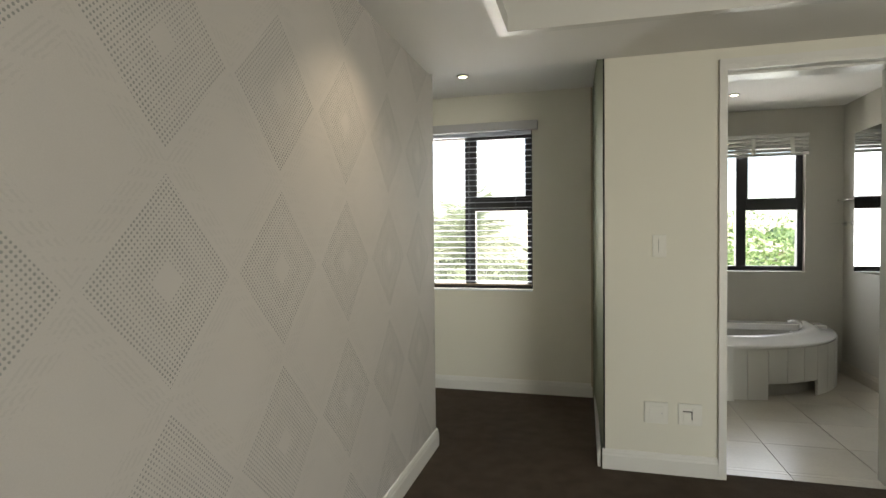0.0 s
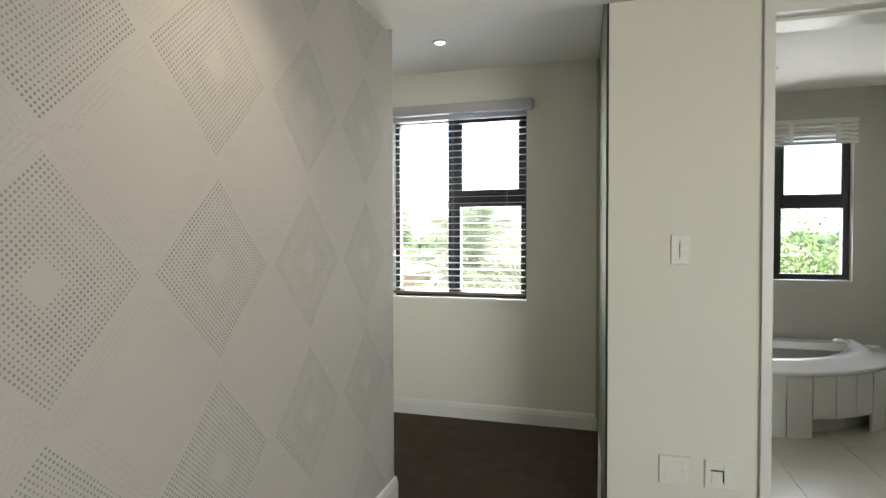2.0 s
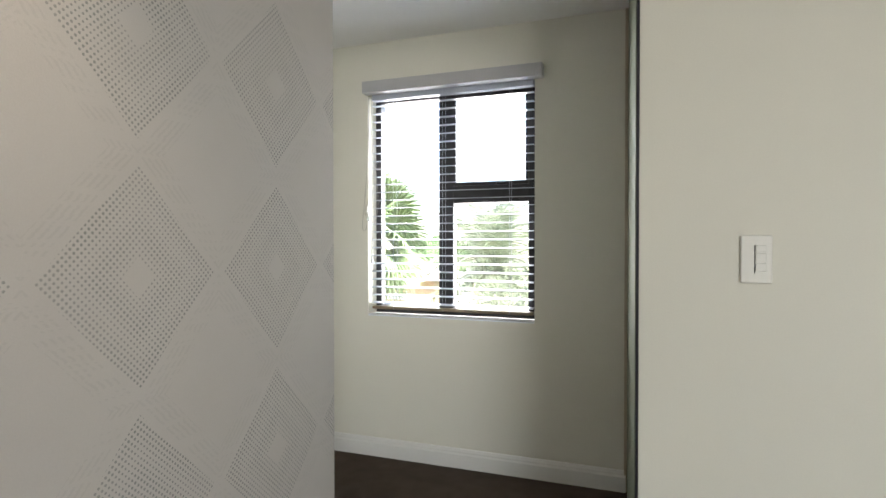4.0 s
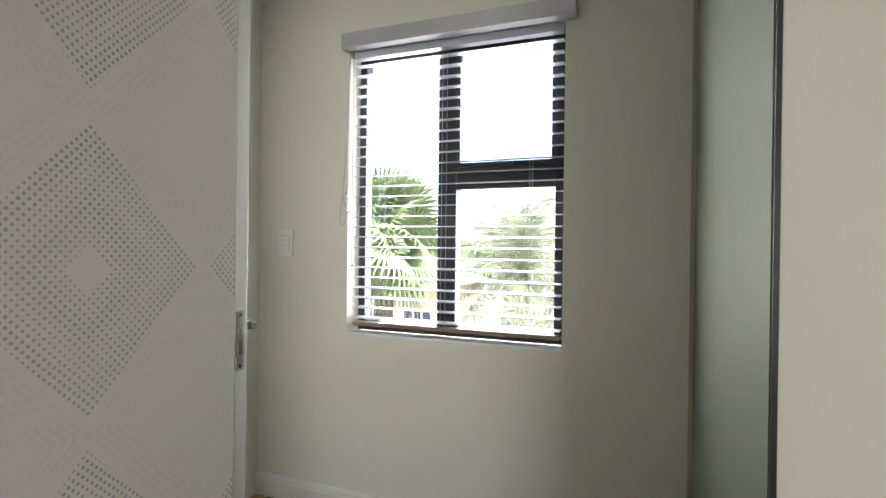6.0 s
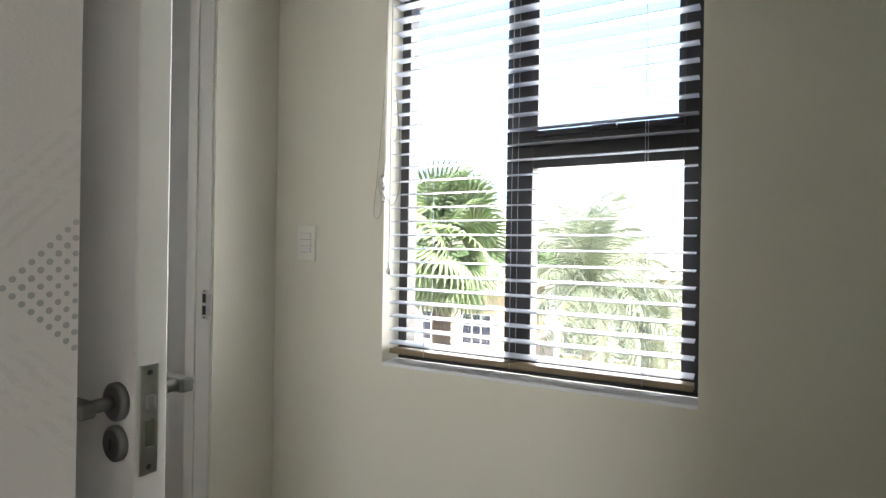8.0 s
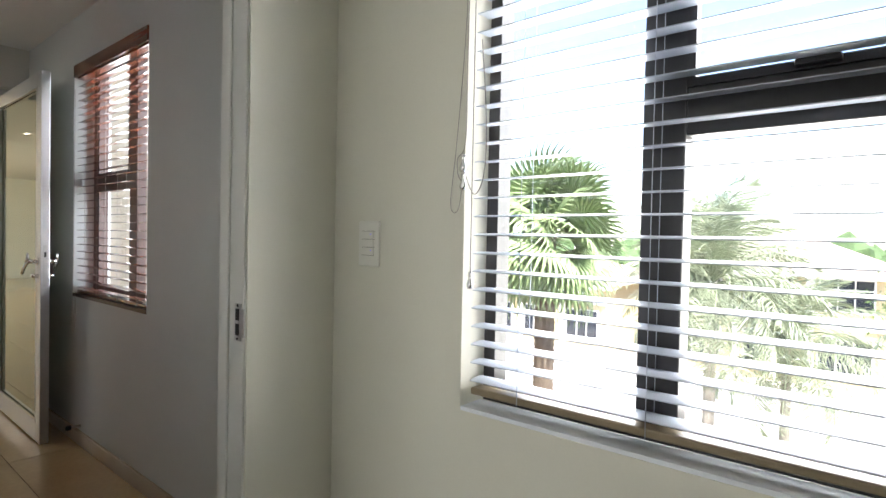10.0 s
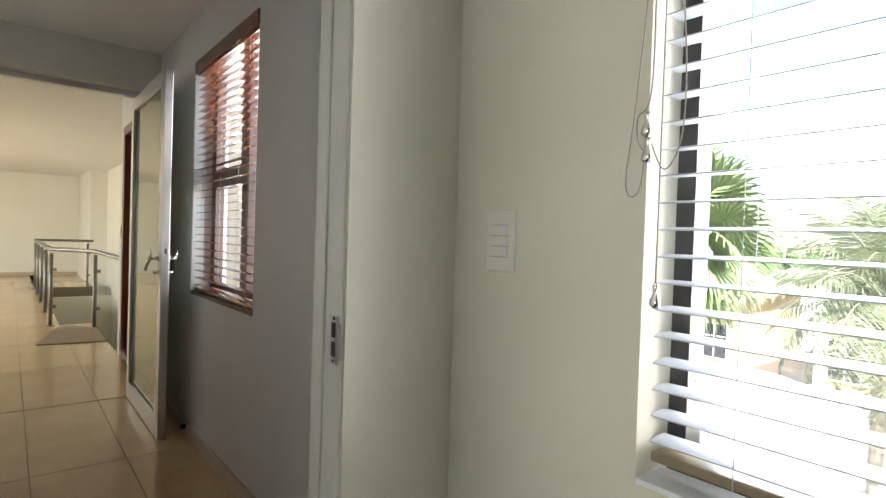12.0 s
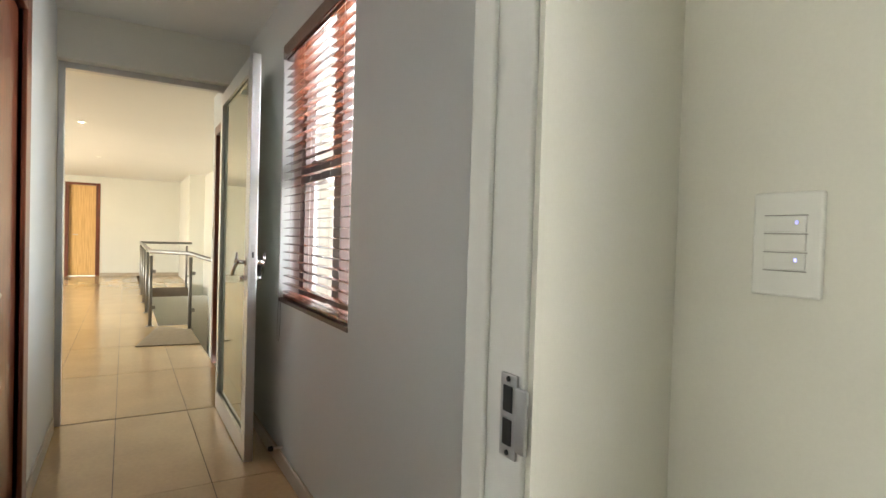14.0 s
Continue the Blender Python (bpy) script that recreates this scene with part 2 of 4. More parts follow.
def tube(bm, pts, r, seg=8, r1=None):
    """A round bar along points, from radius r to r1, with closed ends."""
    r1 = r if r1 is None else r1
    pts = [Vector(p) for p in pts]
    rings = []
    for i, p in enumerate(pts):
        d = (pts[min(i + 1, len(pts) - 1)] - pts[max(i - 1, 0)]).normalized()
        a = d.orthogonal().normalized() if i == 0 else (a - d * a.dot(d)).normalized()
        b, rad = d.cross(a), r + (r1 - r) * i / max(1, len(pts) - 1)
        rings.append([bm.verts.new(p + (a * math.cos(k * math.tau / seg) + b * math.sin(k * math.tau / seg)) * rad) for k in range(seg)])
    for q, w in zip(rings, rings[1:]):
        for k in range(seg):
            f = bm.faces.new((q[k], q[(k + 1) % seg], w[(k + 1) % seg], w[k]))
            f.smooth = True
    bm.faces.new(rings[0][::-1])
    bm.faces.new(rings[-1])
    return bm


def lathe(bm, place, profile, seg=16, axis="z"):
    """A turned shape: (radius, height) rings about an axis through place."""
    place, rings = Vector(place), []
    for r, h in profile:
        ring = []
        for k in range(seg):
            a = k * math.tau / seg
            v = (r * math.cos(a), r * math.sin(a), h)
            v = {"z": v, "x": (v[2], v[0], v[1]), "y": (v[0], v[2], v[1])}[axis]
            ring.append(bm.verts.new(place + Vector(v)))
        rings.append(ring)
    for q, w in zip(rings, rings[1:]):
        for k in range(seg):
            f = bm.faces.new((q[k], q[(k + 1) % seg], w[(k + 1) % seg], w[k]))
            f.smooth = True
    bm.faces.new(rings[0])
    bm.faces.new(rings[-1])
    return bm


def bar(bm, profile, along, a0, a1, at):
    """A straight moulding: a profile of (out, z) points, drawn along x or y from a0 to a1; out is measured from at, with its sign."""
    ends = []
    for a in (a0, a1):
        ends.append([bm.verts.new((a, at + o, z) if along == "x" else (at + o, a, z)) for o, z in profile])
    n = len(profile)
    for k in range(n):
        bm.faces.new((ends[0][k], ends[0][(k + 1) % n], ends[1][(k + 1) % n], ends[1][k]))
    bm.faces.new(ends[0][::-1])
    bm.faces.new(ends[1])
    return bm


def finish(name, bm, material):
    bmesh.ops.recalc_face_normals(bm, faces=bm.faces)
    me = bpy.data.meshes.new(name)
    bm.to_mesh(me)
    bm.free()
    me.materials.append(material)
    return me


def thing(name, base, label, category, group="", kind=""):
    ob = new(name)
    ob.location = base
    ob.empty_display_size = 0.1
    BASE[ob] = Vector(base)
    return tagged(ob, label, category, group, kind)


def part(name, bm, material, parent, label=""):
    """bm, in world metres, as one mesh under a thing or a part."""
    bmesh.ops.translate(bm, verts=bm.verts, vec=-BASE[parent])
    ob = new(name, finish(name, bm, material))
    ob.parent = parent
    BASE[ob] = BASE[parent]
    return tagged(ob, label)


def single(name, bm, material, label, category, group="", kind="", base=None):
    base = Vector(base or (0, 0, 0))
    bmesh.ops.translate(bm, verts=bm.verts, vec=-base)
    ob = new(name, finish(name, bm, material))
    ob.location = base
    BASE[ob] = base
    return tagged(ob, label, category, group, kind)


def structure(name, bm, material, label, category):
    return single(name, bm, material, label, category, kind="structure")


def B(*boxes, bevel=0.0):
    bm = bmesh.new()
    for b in boxes:
        box(bm, *b, bevel=bevel)
    return bm


def wall_x(x0, x1, y0, y1, z0, z1, holes):
    """A wall along x, with holes (x0, x1, z0, z1) cut right through."""
    bm = bmesh.new()
    xs = sorted({x0, x1, *[h[0] for h in holes], *[h[1] for h in holes]})
    for a, b in zip(xs, xs[1:]):
        cuts = sorted((h[2], h[3]) for h in holes if h[0] <= a and b <= h[1])
        z = z0
        for c0, c1 in cuts:
            if c0 > z:
                box(bm, a, b, y0, y1, z, c0)
            z = c1
        if z < z1:
            box(bm, a, b, y0, y1, z, z1)
    return bm

# ---- large structure ----
W = 4.47          # inner face of the outside wall, in alcove and corridor
PX, PY = 0.811, 3.159   # free edge and face of the pier
XP, YP = -0.174, 3.235  # face and end of the papered wall
ZB, ZA, ZC = 2.224, 2.42, 2.53   # ceilings: bedroom edge, alcove, corridor
WIN = (-0.683, 0.30, 0.824, 2.13)
BWIN = (-3.649, -2.589, 0.864, 2.246)
XE = -1.19        # room face of the entrance wall, where it meets the window wall
XJ, XF = -1.225, -1.112   # corridor and room faces of the entrance frame

structure("wall_north", wall_x(XJ, 1.0, W, W + 0.2, 0, 2.75, [WIN]), M_WALL, "cream painted wall around the alcove window", "wall")
structure("wall_corridor_north", wall_x(-6.36, XJ, W, W + 0.2, 0, 2.75, [BWIN, (-6.14, -5.30, 0, 2.2)]), M_GREY, "smooth pale grey painted corridor wall", "wall")
structure("wall_papered", B((XP - 0.1, XP, -3.4, YP, 0, 2.75), (XJ + 0.12, XP - 0.1, YP - 0.12, YP, 0, 2.75)), M_PAPER, "pale wallpaper with printed diamonds of grey dots", "wall")
bm = B((XJ, XF - 0.01, YP, 3.325, 0, 2.75), (XJ, XF - 0.01, 3.325, 4.16, 2.14, 2.75))
foot = [(XJ, 4.165), (XF - 0.016, 4.165), (XF - 0.016, 4.133), (XF - 0.002, 4.129), (XE, W), (XJ, W)]
lo, hi = [[bm.verts.new((x, y, z)) for x, y in foot] for z in (0.0, 2.75)]
bm.faces.new(lo), bm.faces.new(hi)
for k in range(6):
    bm.faces.new((lo[k], lo[(k + 1) % 6], hi[(k + 1) % 6], hi[k]))
structure("wall_entrance", bm, M_WALL, "cream painted wall around the entrance door", "wall")
structure("wall_pier", wall_x(PX, 5.2, PY, PY + 0.165, 0, 2.75, [(1.405, 2.175, 0, 2.125)]), M_WALL, "cream painted wall with the bathroom doorway", "wall")
structure("wall_glass_side", B((PX - 0.003, PX + 0.15, PY + 0.165, W, 0, 2.75)), M_WALL, "painted wall behind the green glass panel", "wall")
structure("wall_bedroom_east", B((5.0, 5.2, -3.4, PY, 0, 2.75)), M_WALL, "plain cream bedroom wall", "wall")
structure("wall_bedroom_south", wall_x(XP - 0.1, 5.2, -3.4, -3.2, 0, 2.75, [(3.0, 4.95, 0.2, 2.3)]), M_WALL, "cream bedroom wall with a wide window opening", "wall")
structure("floor_carpet", B((XF, PX, YP, W, -0.15, 0.0), (XP, PX, -3.3, YP, -0.15, 0.0), (PX, 5.0, -3.3, PY + 0.001, -0.15, 0.0), (1.412, 2.17, PY + 0.001, PY + 0.06, -0.15, 0.0)), M_CARPET, "dark brown short-pile carpet", "carpet")
TRAY = (0.313, 4.0, -2.2, 2.667)
structure("ceiling_bedroom", B((XP, TRAY[0], -3.2, PY, ZB, ZB + 0.07), (TRAY[1], 5.0, -3.2, PY, ZB, ZB + 0.07), (TRAY[0], TRAY[1], -3.2, TRAY[2], ZB, ZB + 0.07), (TRAY[0], TRAY[1], TRAY[3], PY, ZB, ZB + 0.07), (TRAY[0] - 0.2, TRAY[1] + 0.2, TRAY[2] - 0.2, TRAY[3] + 0.2, ZB + 0.3, ZB + 0.4)), M_CEIL, "white ceiling with a raised tray", "ceiling")
structure("ceiling_alcove", B((XE, PX, PY - 0.02, W, ZA, ZA + 0.1), (XE, PX, PY - 0.02, PY, ZB + 0.001, ZA)), M_CEIL, "white painted alcove ceiling", "ceiling")
structure("ceiling_corridor", B((-4.62, XJ, 3.0, W, ZC, ZC + 0.1), (-17.6, -4.82, -1.5, W + 0.12, ZC, ZC + 0.1), (-17.6, -6.36, W + 0.12, 5.5, ZC, ZC + 0.1)), M_CEIL, "white painted corridor and hall ceiling", "ceiling")


def cornice():
    """Stepped white moulding round the tray of the bedroom ceiling."""
    x0, x1, y0, y1 = TRAY
    bm = bmesh.new()
    for inset, z0, z1, t in ((0.0, ZB - 0.004, ZB + 0.075, 0.05), (0.05, ZB + 0.075, ZB + 0.15, 0.05), (0.10, ZB + 0.15, ZB + 0.30, 0.06)):
        a, b, c, d = x0 - inset + 0.05, x1 + inset - 0.05, y0 - inset + 0.05, y1 + inset - 0.05
        box(bm, a - t, a, c - t, d + t, z0, z1)
        box(bm, b, b + t, c - t, d + t, z0, z1)
        box(bm, a, b, c - t, c, z0, z1)
        box(bm, a, b, d, d + t, z0, z1)
    return bm


structure("trim_ceiling_tray", cornice(), M_WHITE, "white stepped moulding round the ceiling tray", "cornice")

# baseboards with a rounded upper edge
SK = [(0, 0), (0.016, 0), (0.016, 0.075), (0.012, 0.085), (0.012, 0.092), (0.006, 0.105), (0, 0.108)]
SKN = [(-o, z) for o, z in SK]


def baseboard(name, along, a0, a1, at, sign, material=M_WHITE, label="white painted wooden baseboard"):
    return structure(name, bar(bmesh.new(), SK if sign > 0 else SKN, along, a0, a1, at), material, label, "baseboard")


baseboard("baseboard_north", "x", XE, PX - 0.05, W, -1)
baseboard("baseboard_papered", "y", -3.2, YP + 0.016, XP, 1)
baseboard("baseboard_return", "x", XF + 0.1, XP, YP, 1)
baseboard("baseboard_pier", "x", PX - 0.016, 1.39, PY, -1)
baseboard("baseboard_glass", "y", PY + 0.006, W - 0.016, PX - 0.024, -1)
LOW = [(0, 0), (0.012, 0), (0.012, 0.075), (0.009, 0.08), (0, 0.08)]
structure("baseboard_corridor", bar(bmesh.new(), [(-o, z) for o, z in LOW], "x", -5.27, XE - 0.12, W), M_SKIRT, "beige tiled skirting along the corridor", "baseboard")

# green glass cladding with a black edge strip
cladding = thing("green_glass_cladding", (PX - 0.02, PY, 0.108), "floor-to-ceiling green back-painted glass panel", "wall panel")
bm = bmesh.new()
foot = [(PX - 0.010, PY + 0.004), (PX - 0.004, PY + 0.004), (PX - 0.004, W - 0.003), (0.767, W - 0.003)]
lo, hi = [[bm.verts.new((x, y, z)) for x, y in foot] for z in (0.0, ZA - 0.004)]
bm.faces.new(lo), bm.faces.new(hi)
for k in range(4):
    bm.faces.new((lo[k], lo[(k + 1) % 4], hi[(k + 1) % 4], hi[k]))
part("glass", bm, M_GREEN, cladding)
part("corner_bead", B((0.752, 0.766, W - 0.012, W - 0.003, 0.01, ZA - 0.004)), M_SKIRT, cladding, "beige sealant bead in the corner")
part("edge_strip", B((PX - 0.008, PX - 0.001, PY - 0.004, PY + 0.003, 0.10, ZA - 0.19)), M_BLACK, cladding, "thin black edge strip")

# bathroom doorway
FRAME = structure("door_frame_bathroom", B((1.392, 1.412, PY - 0.016, PY + 0.18, 0, 2.135), (2.168, 2.195, PY - 0.016, PY + 0.18, 0, 2.135), (1.412, 2.168, PY - 0.016, PY + 0.18, 2.11, 2.135), (1.375, 1.392, PY - 0.018, PY - 0.001, 0, 2.165), (2.195, 2.215, PY - 0.018, PY - 0.001, 0, 2.165), (1.392, 2.195, PY - 0.018, PY - 0.001, 2.135, 2.165), (1.412, 1.424, PY + 0.05, PY + 0.18, 0, 2.11), (1.424, 2.168, PY + 0.05, PY + 0.18, 2.098, 2.11)), M_WHITE, "white painted door frame of the bathroom", "door frame")


for z in (0.27, 1.85):
    x, y = 2.168, PY + 0.01
    bm = B((x - 0.003, x, y - 0.02, y + 0.02, z - 0.05, z + 0.05))
    for k in range(3):
        tube(bm, [(x - 0.006, y + 0.02, z - 0.05 + 0.034 * k), (x - 0.006, y + 0.02, z - 0.05 + 0.034 * k + 0.031)], 0.006)
    part("hinge", bm, M_STEEL, FRAME, "dark steel butt hinge")

# entrance door frame: a rebated steel section, painted white
structure("door_frame_entrance", B((XJ - 0.015, XF - 0.017, 4.127, 4.164, 0, 2.14), (XJ - 0.015, XJ + 0.030, 4.119, 4.127, 0, 2.125), (XJ - 0.015, XF, 3.326, 3.352, 0, 2.14), (XJ - 0.015, XF, 3.352, 4.119, 2.115, 2.14), bevel=0.003), M_WHITE, "white painted rebated door frame", "door frame")

SX = -1.166
st = thing("strike_plate", (SX + 0.015, 4.125, 0.982), "satin steel strike plate on the white door frame", "strike plate")
part("plate", B((SX, SX + 0.030, 4.1235, 4.1268, 0.982, 1.080), bevel=0.001), M_STEEL, st)
part("lip", B((SX + 0.030, SX + 0.050, 4.121, 4.1258, 0.994, 1.068), bevel=0.002), M_STEEL, st)
part("latch_slot", B((SX + 0.007, SX + 0.023, 4.1222, 4.1232, 1.036, 1.066)), M_DARK, st, "dark latch slot")
part("bolt_slot", B((SX + 0.007, SX + 0.023, 4.1222, 4.1232, 0.997, 1.027)), M_DARK, st, "dark bolt slot")
for z in (0.988, 1.074):
    part("screw", lathe(bmesh.new(), (SX + 0.015, 4.1235, z), [(0.0035, 0), (0.003, -0.0015)], 8, "y"), M_DARK, st)

# entrance door, open against the papered wall's end
LX, LY = -0.306, 3.42
ed = thing("door_entrance", (XF + 0.005, LY - 0.02, 0.01), "white painted door standing wide open beside the papered wall", "door")
leaf = part("leaf", B((XF + 0.005, LX, LY - 0.046, LY, 0.012, 2.10), bevel=0.003), M_WHITE, ed)
part("lock_plate", B((LX, LX + 0.0025, LY - 0.039, LY - 0.015, 0.917, 1.064)), M_STEEL, leaf, "steel lock faceplate")
part("latch", B((LX + 0.002, LX + 0.008, LY - 0.033, LY - 0.021, 1.005, 1.024), bevel=0.002), M_STEEL, leaf)
part("bolt", B((LX + 0.002, LX + 0.004, LY - 0.033, LY - 0.021, 0.955, 0.990)), M_CHROME, leaf)
for z in (0.927, 1.054):
    part("screw", lathe(bmesh.new(), (LX + 0.0025, LY - 0.027, z), [(0.004, 0), (0.003, 0.001)], 8, "x"), M_DARK, leaf)


def lever(parent, x, y, z, s, towards=-1, metal=M_STEEL):
    """A lever handle on a round rose with a key rose below; s is the side that it stands out to, along y."""
    bm = lathe(bmesh.new(), (x, y, z), [(0.026, 0), (0.026, 0.007 * s), (0.021, 0.010 * s)], 20, "y")
    part("rose", bm, metal, parent)
    part("neck", tube(bmesh.new(), [(x, y, z), (x, y + 0.045 * s, z)], 0.009, 12), metal, parent)
    bm = B((x + min(0.125 * towards, -0.016 * towards), x + max(0.125 * towards, -0.016 * towards), y + min(0.036 * s, 0.058 * s), y + max(0.036 * s, 0.058 * s), z - 0.011, z + 0.011), bevel=0.004)
    part("lever", bm, metal, parent, "flat satin lever")
    bm = lathe(bmesh.new(), (x, y, z - 0.056), [(0.024, 0), (0.024, 0.007 * s), (0.019, 0.010 * s)], 20, "y")
    part("key_rose", bm, metal, parent)
    part("keyhole", B((x - 0.002, x + 0.002, y + min(0.0102 * s, 0.011 * s), y + max(0.0102 * s, 0.011 * s), z - 0.064, z - 0.048)), M_DARK, parent)


lever(leaf, LX - 0.036, LY, 1.018, 1, -1, M_LEVER)
lever(leaf, LX - 0.036, LY - 0.046, 1.014, -1, -1, M_LEVER)


# ---- windows and blinds ----
def window(name, x0, x1, z0, z1, y, split, trans, material, label, deep=0.055, stiles=(0.045, 0.045), hung=1):
    """A fixed light beside two hung lights, in a metal frame; the transom crosses the side named by hung."""
    w = thing(name, ((x0 + x1) / 2, y + 0.03, z0), label, "window", kind="structure")
    fl, fr = stiles
    f = 0.045
    part("window_frame", B((x0, x0 + fl, y, y + deep, z0, z1), (x1 - fr, x1, y, y + deep, z0, z1), (x0 + fl, x1 - fr, y, y + deep, z0, z0 + f), (x0 + fl, x1 - fr, y, y + deep, z1 - f, z1)), material, w)
    part("mullion", B((split[0], split[1], y - 0.004, y + deep, z0 + f, z1 - f), bevel=0.003), material, w)
    a, b = (split[1], x1 - fr) if hung > 0 else (x0 + fl, split[0])
    c, d = (x0 + fl, split[0]) if hung > 0 else (split[1], x1 - fr)
    part("transom", B((a, b, y - 0.002, y + deep, trans[0], trans[1]), bevel=0.003), material, w)
    for p0, p1, q0, q1 in ((c, d, z0 + f, z1 - f), (a, b, z0 + f, trans[0]), (a, b, trans[1], z1 - f)):
        p = part("pane", B((p0, p1, y + deep * 0.47, y + deep * 0.47 + 0.005, q0, q1)), M_GLASS, w)
        p.visible_shadow = False
    part("sash", B((a, a + 0.016, y - 0.006, y + deep * 0.36, trans[1], z1 - f), (b - 0.016, b, y - 0.006, y + deep * 0.36, trans[1], z1 - f), (a + 0.016, b - 0.016, y - 0.006, y + deep * 0.36, trans[1], trans[1] + 0.018), (a + 0.016, b - 0.016, y - 0.006, y + deep * 0.36, z1 - f - 0.016, z1 - f)), material, w)
    part("latch", B(((a + b) / 2 - 0.03, (a + b) / 2 + 0.04, y - 0.03, y - 0.006, trans[1] + 0.003, trans[1] + 0.015), bevel=0.003), material, w)
    return w


window("window_alcove", -0.672, WIN[1] - 0.003, WIN[2] + 0.012, WIN[3], 4.555, (-0.268, -0.180), (1.480, 1.578), M_BLACK, "black aluminium window looking onto a sunlit garden", 0.055, (0.034, 0.045))
window("window_corridor", BWIN[0] + 0.006, BWIN[1] - 0.012, BWIN[2] + 0.02, BWIN[3], 4.575, (-3.08, -2.985), (1.495, 1.585), M_FRAMEB, "dark brown framed window behind a wooden blind", 0.05, (0.09, 0.05), -1)
structure("window_sill_alcove", B((WIN[0], WIN[1], W + 0.002, 4.555, WIN[2] - 0.002, WIN[2] + 0.010)), M_SILL, "white painted plaster window sill", "sill")


def slat_mesh(x0, x1, depth, tilt, material, name="slat"):
    """A gently arched blind slat, about its own middle."""
    bm, rows = bmesh.new(), []
    for k in range(5):
        s = (k / 4 - 0.5) * depth
        h = 0.002 * (1 - (2 * k / 4 - 1) ** 2)
        c, q = math.cos(tilt), math.sin(tilt)
        y, z = s * c - h * q, s * q + h * c
        rows.append([bm.verts.new((x, y, z + t)) for x in (x0, x1) for t in (0.0012, -0.0012)])
    for a, b in zip(rows, rows[1:]):
        bm.faces.new((a[0], a[2], b[2], b[0]))
        bm.faces.new((a[1], b[1], b[3], a[3]))
        bm.faces.new((a[0], b[0], b[1], a[1]))
        bm.faces.new((a[2], a[3], b[3], b[2]))
    bm.faces.new((rows[0][0], rows[0][1], rows[0][3], rows[0][2]))
    bm.faces.new((rows[-1][0], rows[-1][2], rows[-1][3], rows[-1][1]))
    return finish(name, bm, material)


def blind(name, x0, x1, z0, z1, y, pitch, tilt, depth, material, rail, label, cords, group=""):
    b = thing(name, ((x0 + x1) / 2, y, z0), label, "blind")
    me = slat_mesh(x0 - (x0 + x1) / 2, x1 - (x0 + x1) / 2, depth, tilt, material)
    z, k = z0 + pitch * 0.8, 0
    while z < z1 - 0.03:
        s = new("slat", me)
        s.parent, s.location = b, (0, 0, z - z0)
        s.rotation_euler = (radians(random.uniform(-1.5, 1.5)), radians(random.uniform(-0.08, 0.08)), 0)
        z += pitch
        k += 1
    part("bottom_rail", B((x0, x1, y - depth * 0.45, y + depth * 0.45, z0, z0 + 0.018), bevel=0.004), rail, b)
    part("head_rail", B((x0, x1, y - 0.022, y + 0.022, z1 - 0.035, z1), bevel=0.002), material, b)
    for cx in cords:
        for dy in (-depth / 2 - 0.001, depth / 2 + 0.001):
            part("ladder_cord", tube(bmesh.new(), [(cx, y + dy, z0), (cx, y + dy, z1)], 0.0008, 5), M_CORD if material == M_BROWN else M_SLAT, b)
    return b


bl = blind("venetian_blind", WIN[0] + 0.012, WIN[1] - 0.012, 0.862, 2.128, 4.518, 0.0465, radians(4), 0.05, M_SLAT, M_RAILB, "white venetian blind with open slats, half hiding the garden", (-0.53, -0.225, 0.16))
part("valance", B((-0.690, 0.348, 4.408, 4.468, 2.116, 2.184), bevel=0.004), M_VAL, bl, "silver-grey valance")


def hanging_cord(parent, pts, tassel=None, r=0.0013, material=M_CORD):
    fine = []
    for a, b, c, d in zip([pts[0]] + pts[:-2], pts[:-1], pts[1:], pts[2:] + [pts[-1]]):
        a, b, c, d = Vector(a), Vector(b), Vector(c), Vector(d)
        for k in range(5):
            t = k / 5
            fine.append(0.5 * ((2 * b) + (c - a) * t + (2 * a - 5 * b + 4 * c - d) * t * t + (3 * b - a - 3 * c + d) * t ** 3))
    fine.append(Vector(pts[-1]))
    part("cord", tube(bmesh.new(), fine, r, 5), material, parent)
    if tassel:
        part("tassel", lathe(bmesh.new(), tassel, [(0.002, 0.0), (0.006, -0.004), (0.005, -0.012), (0.004, -0.018), (0.009, -0.030), (0.010, -0.038), (0.006, -0.045)], 10), M_CHROME, parent, "acorn-shaped cord tassel")


CX, CY = -0.668, 4.45
hanging_cord(bl, [(CX, CY, 2.10), (CX - 0.004, CY, 1.8), (CX - 0.025, CY - 0.003, 1.5), (CX - 0.040, CY - 0.004, 1.36), (CX - 0.030, CY - 0.004, 1.325), (CX - 0.012, CY - 0.003, 1.345), (CX - 0.006, CY, 1.44)], (CX - 0.006, CY, 1.47))
hanging_cord(bl, [(CX + 0.004, CY, 2.10), (CX + 0.002, CY, 1.7), (CX, CY, 1.50), (CX - 0.022, CY - 0.002, 1.46), (CX - 0.020, CY - 0.002, 1.42), (CX - 0.008, CY, 1.40)], (CX + 0.0, CY - 0.006, 1.425))
hanging_cord(bl, [(CX + 0.014, CY + 0.012, 2.10), (CX + 0.014, CY + 0.012, 1.5), (CX + 0.014, CY + 0.012, 1.175)], (CX + 0.014, CY + 0.012, 1.18))
hanging_cord(bl, [(CX + 0.03, CY + 0.02, 1.75), (CX + 0.05, CY + 0.016, 1.55), (CX + 0.048, CY + 0.014, 1.42), (CX + 0.02, CY + 0.014, 1.37), (CX, CY, 1.42)])

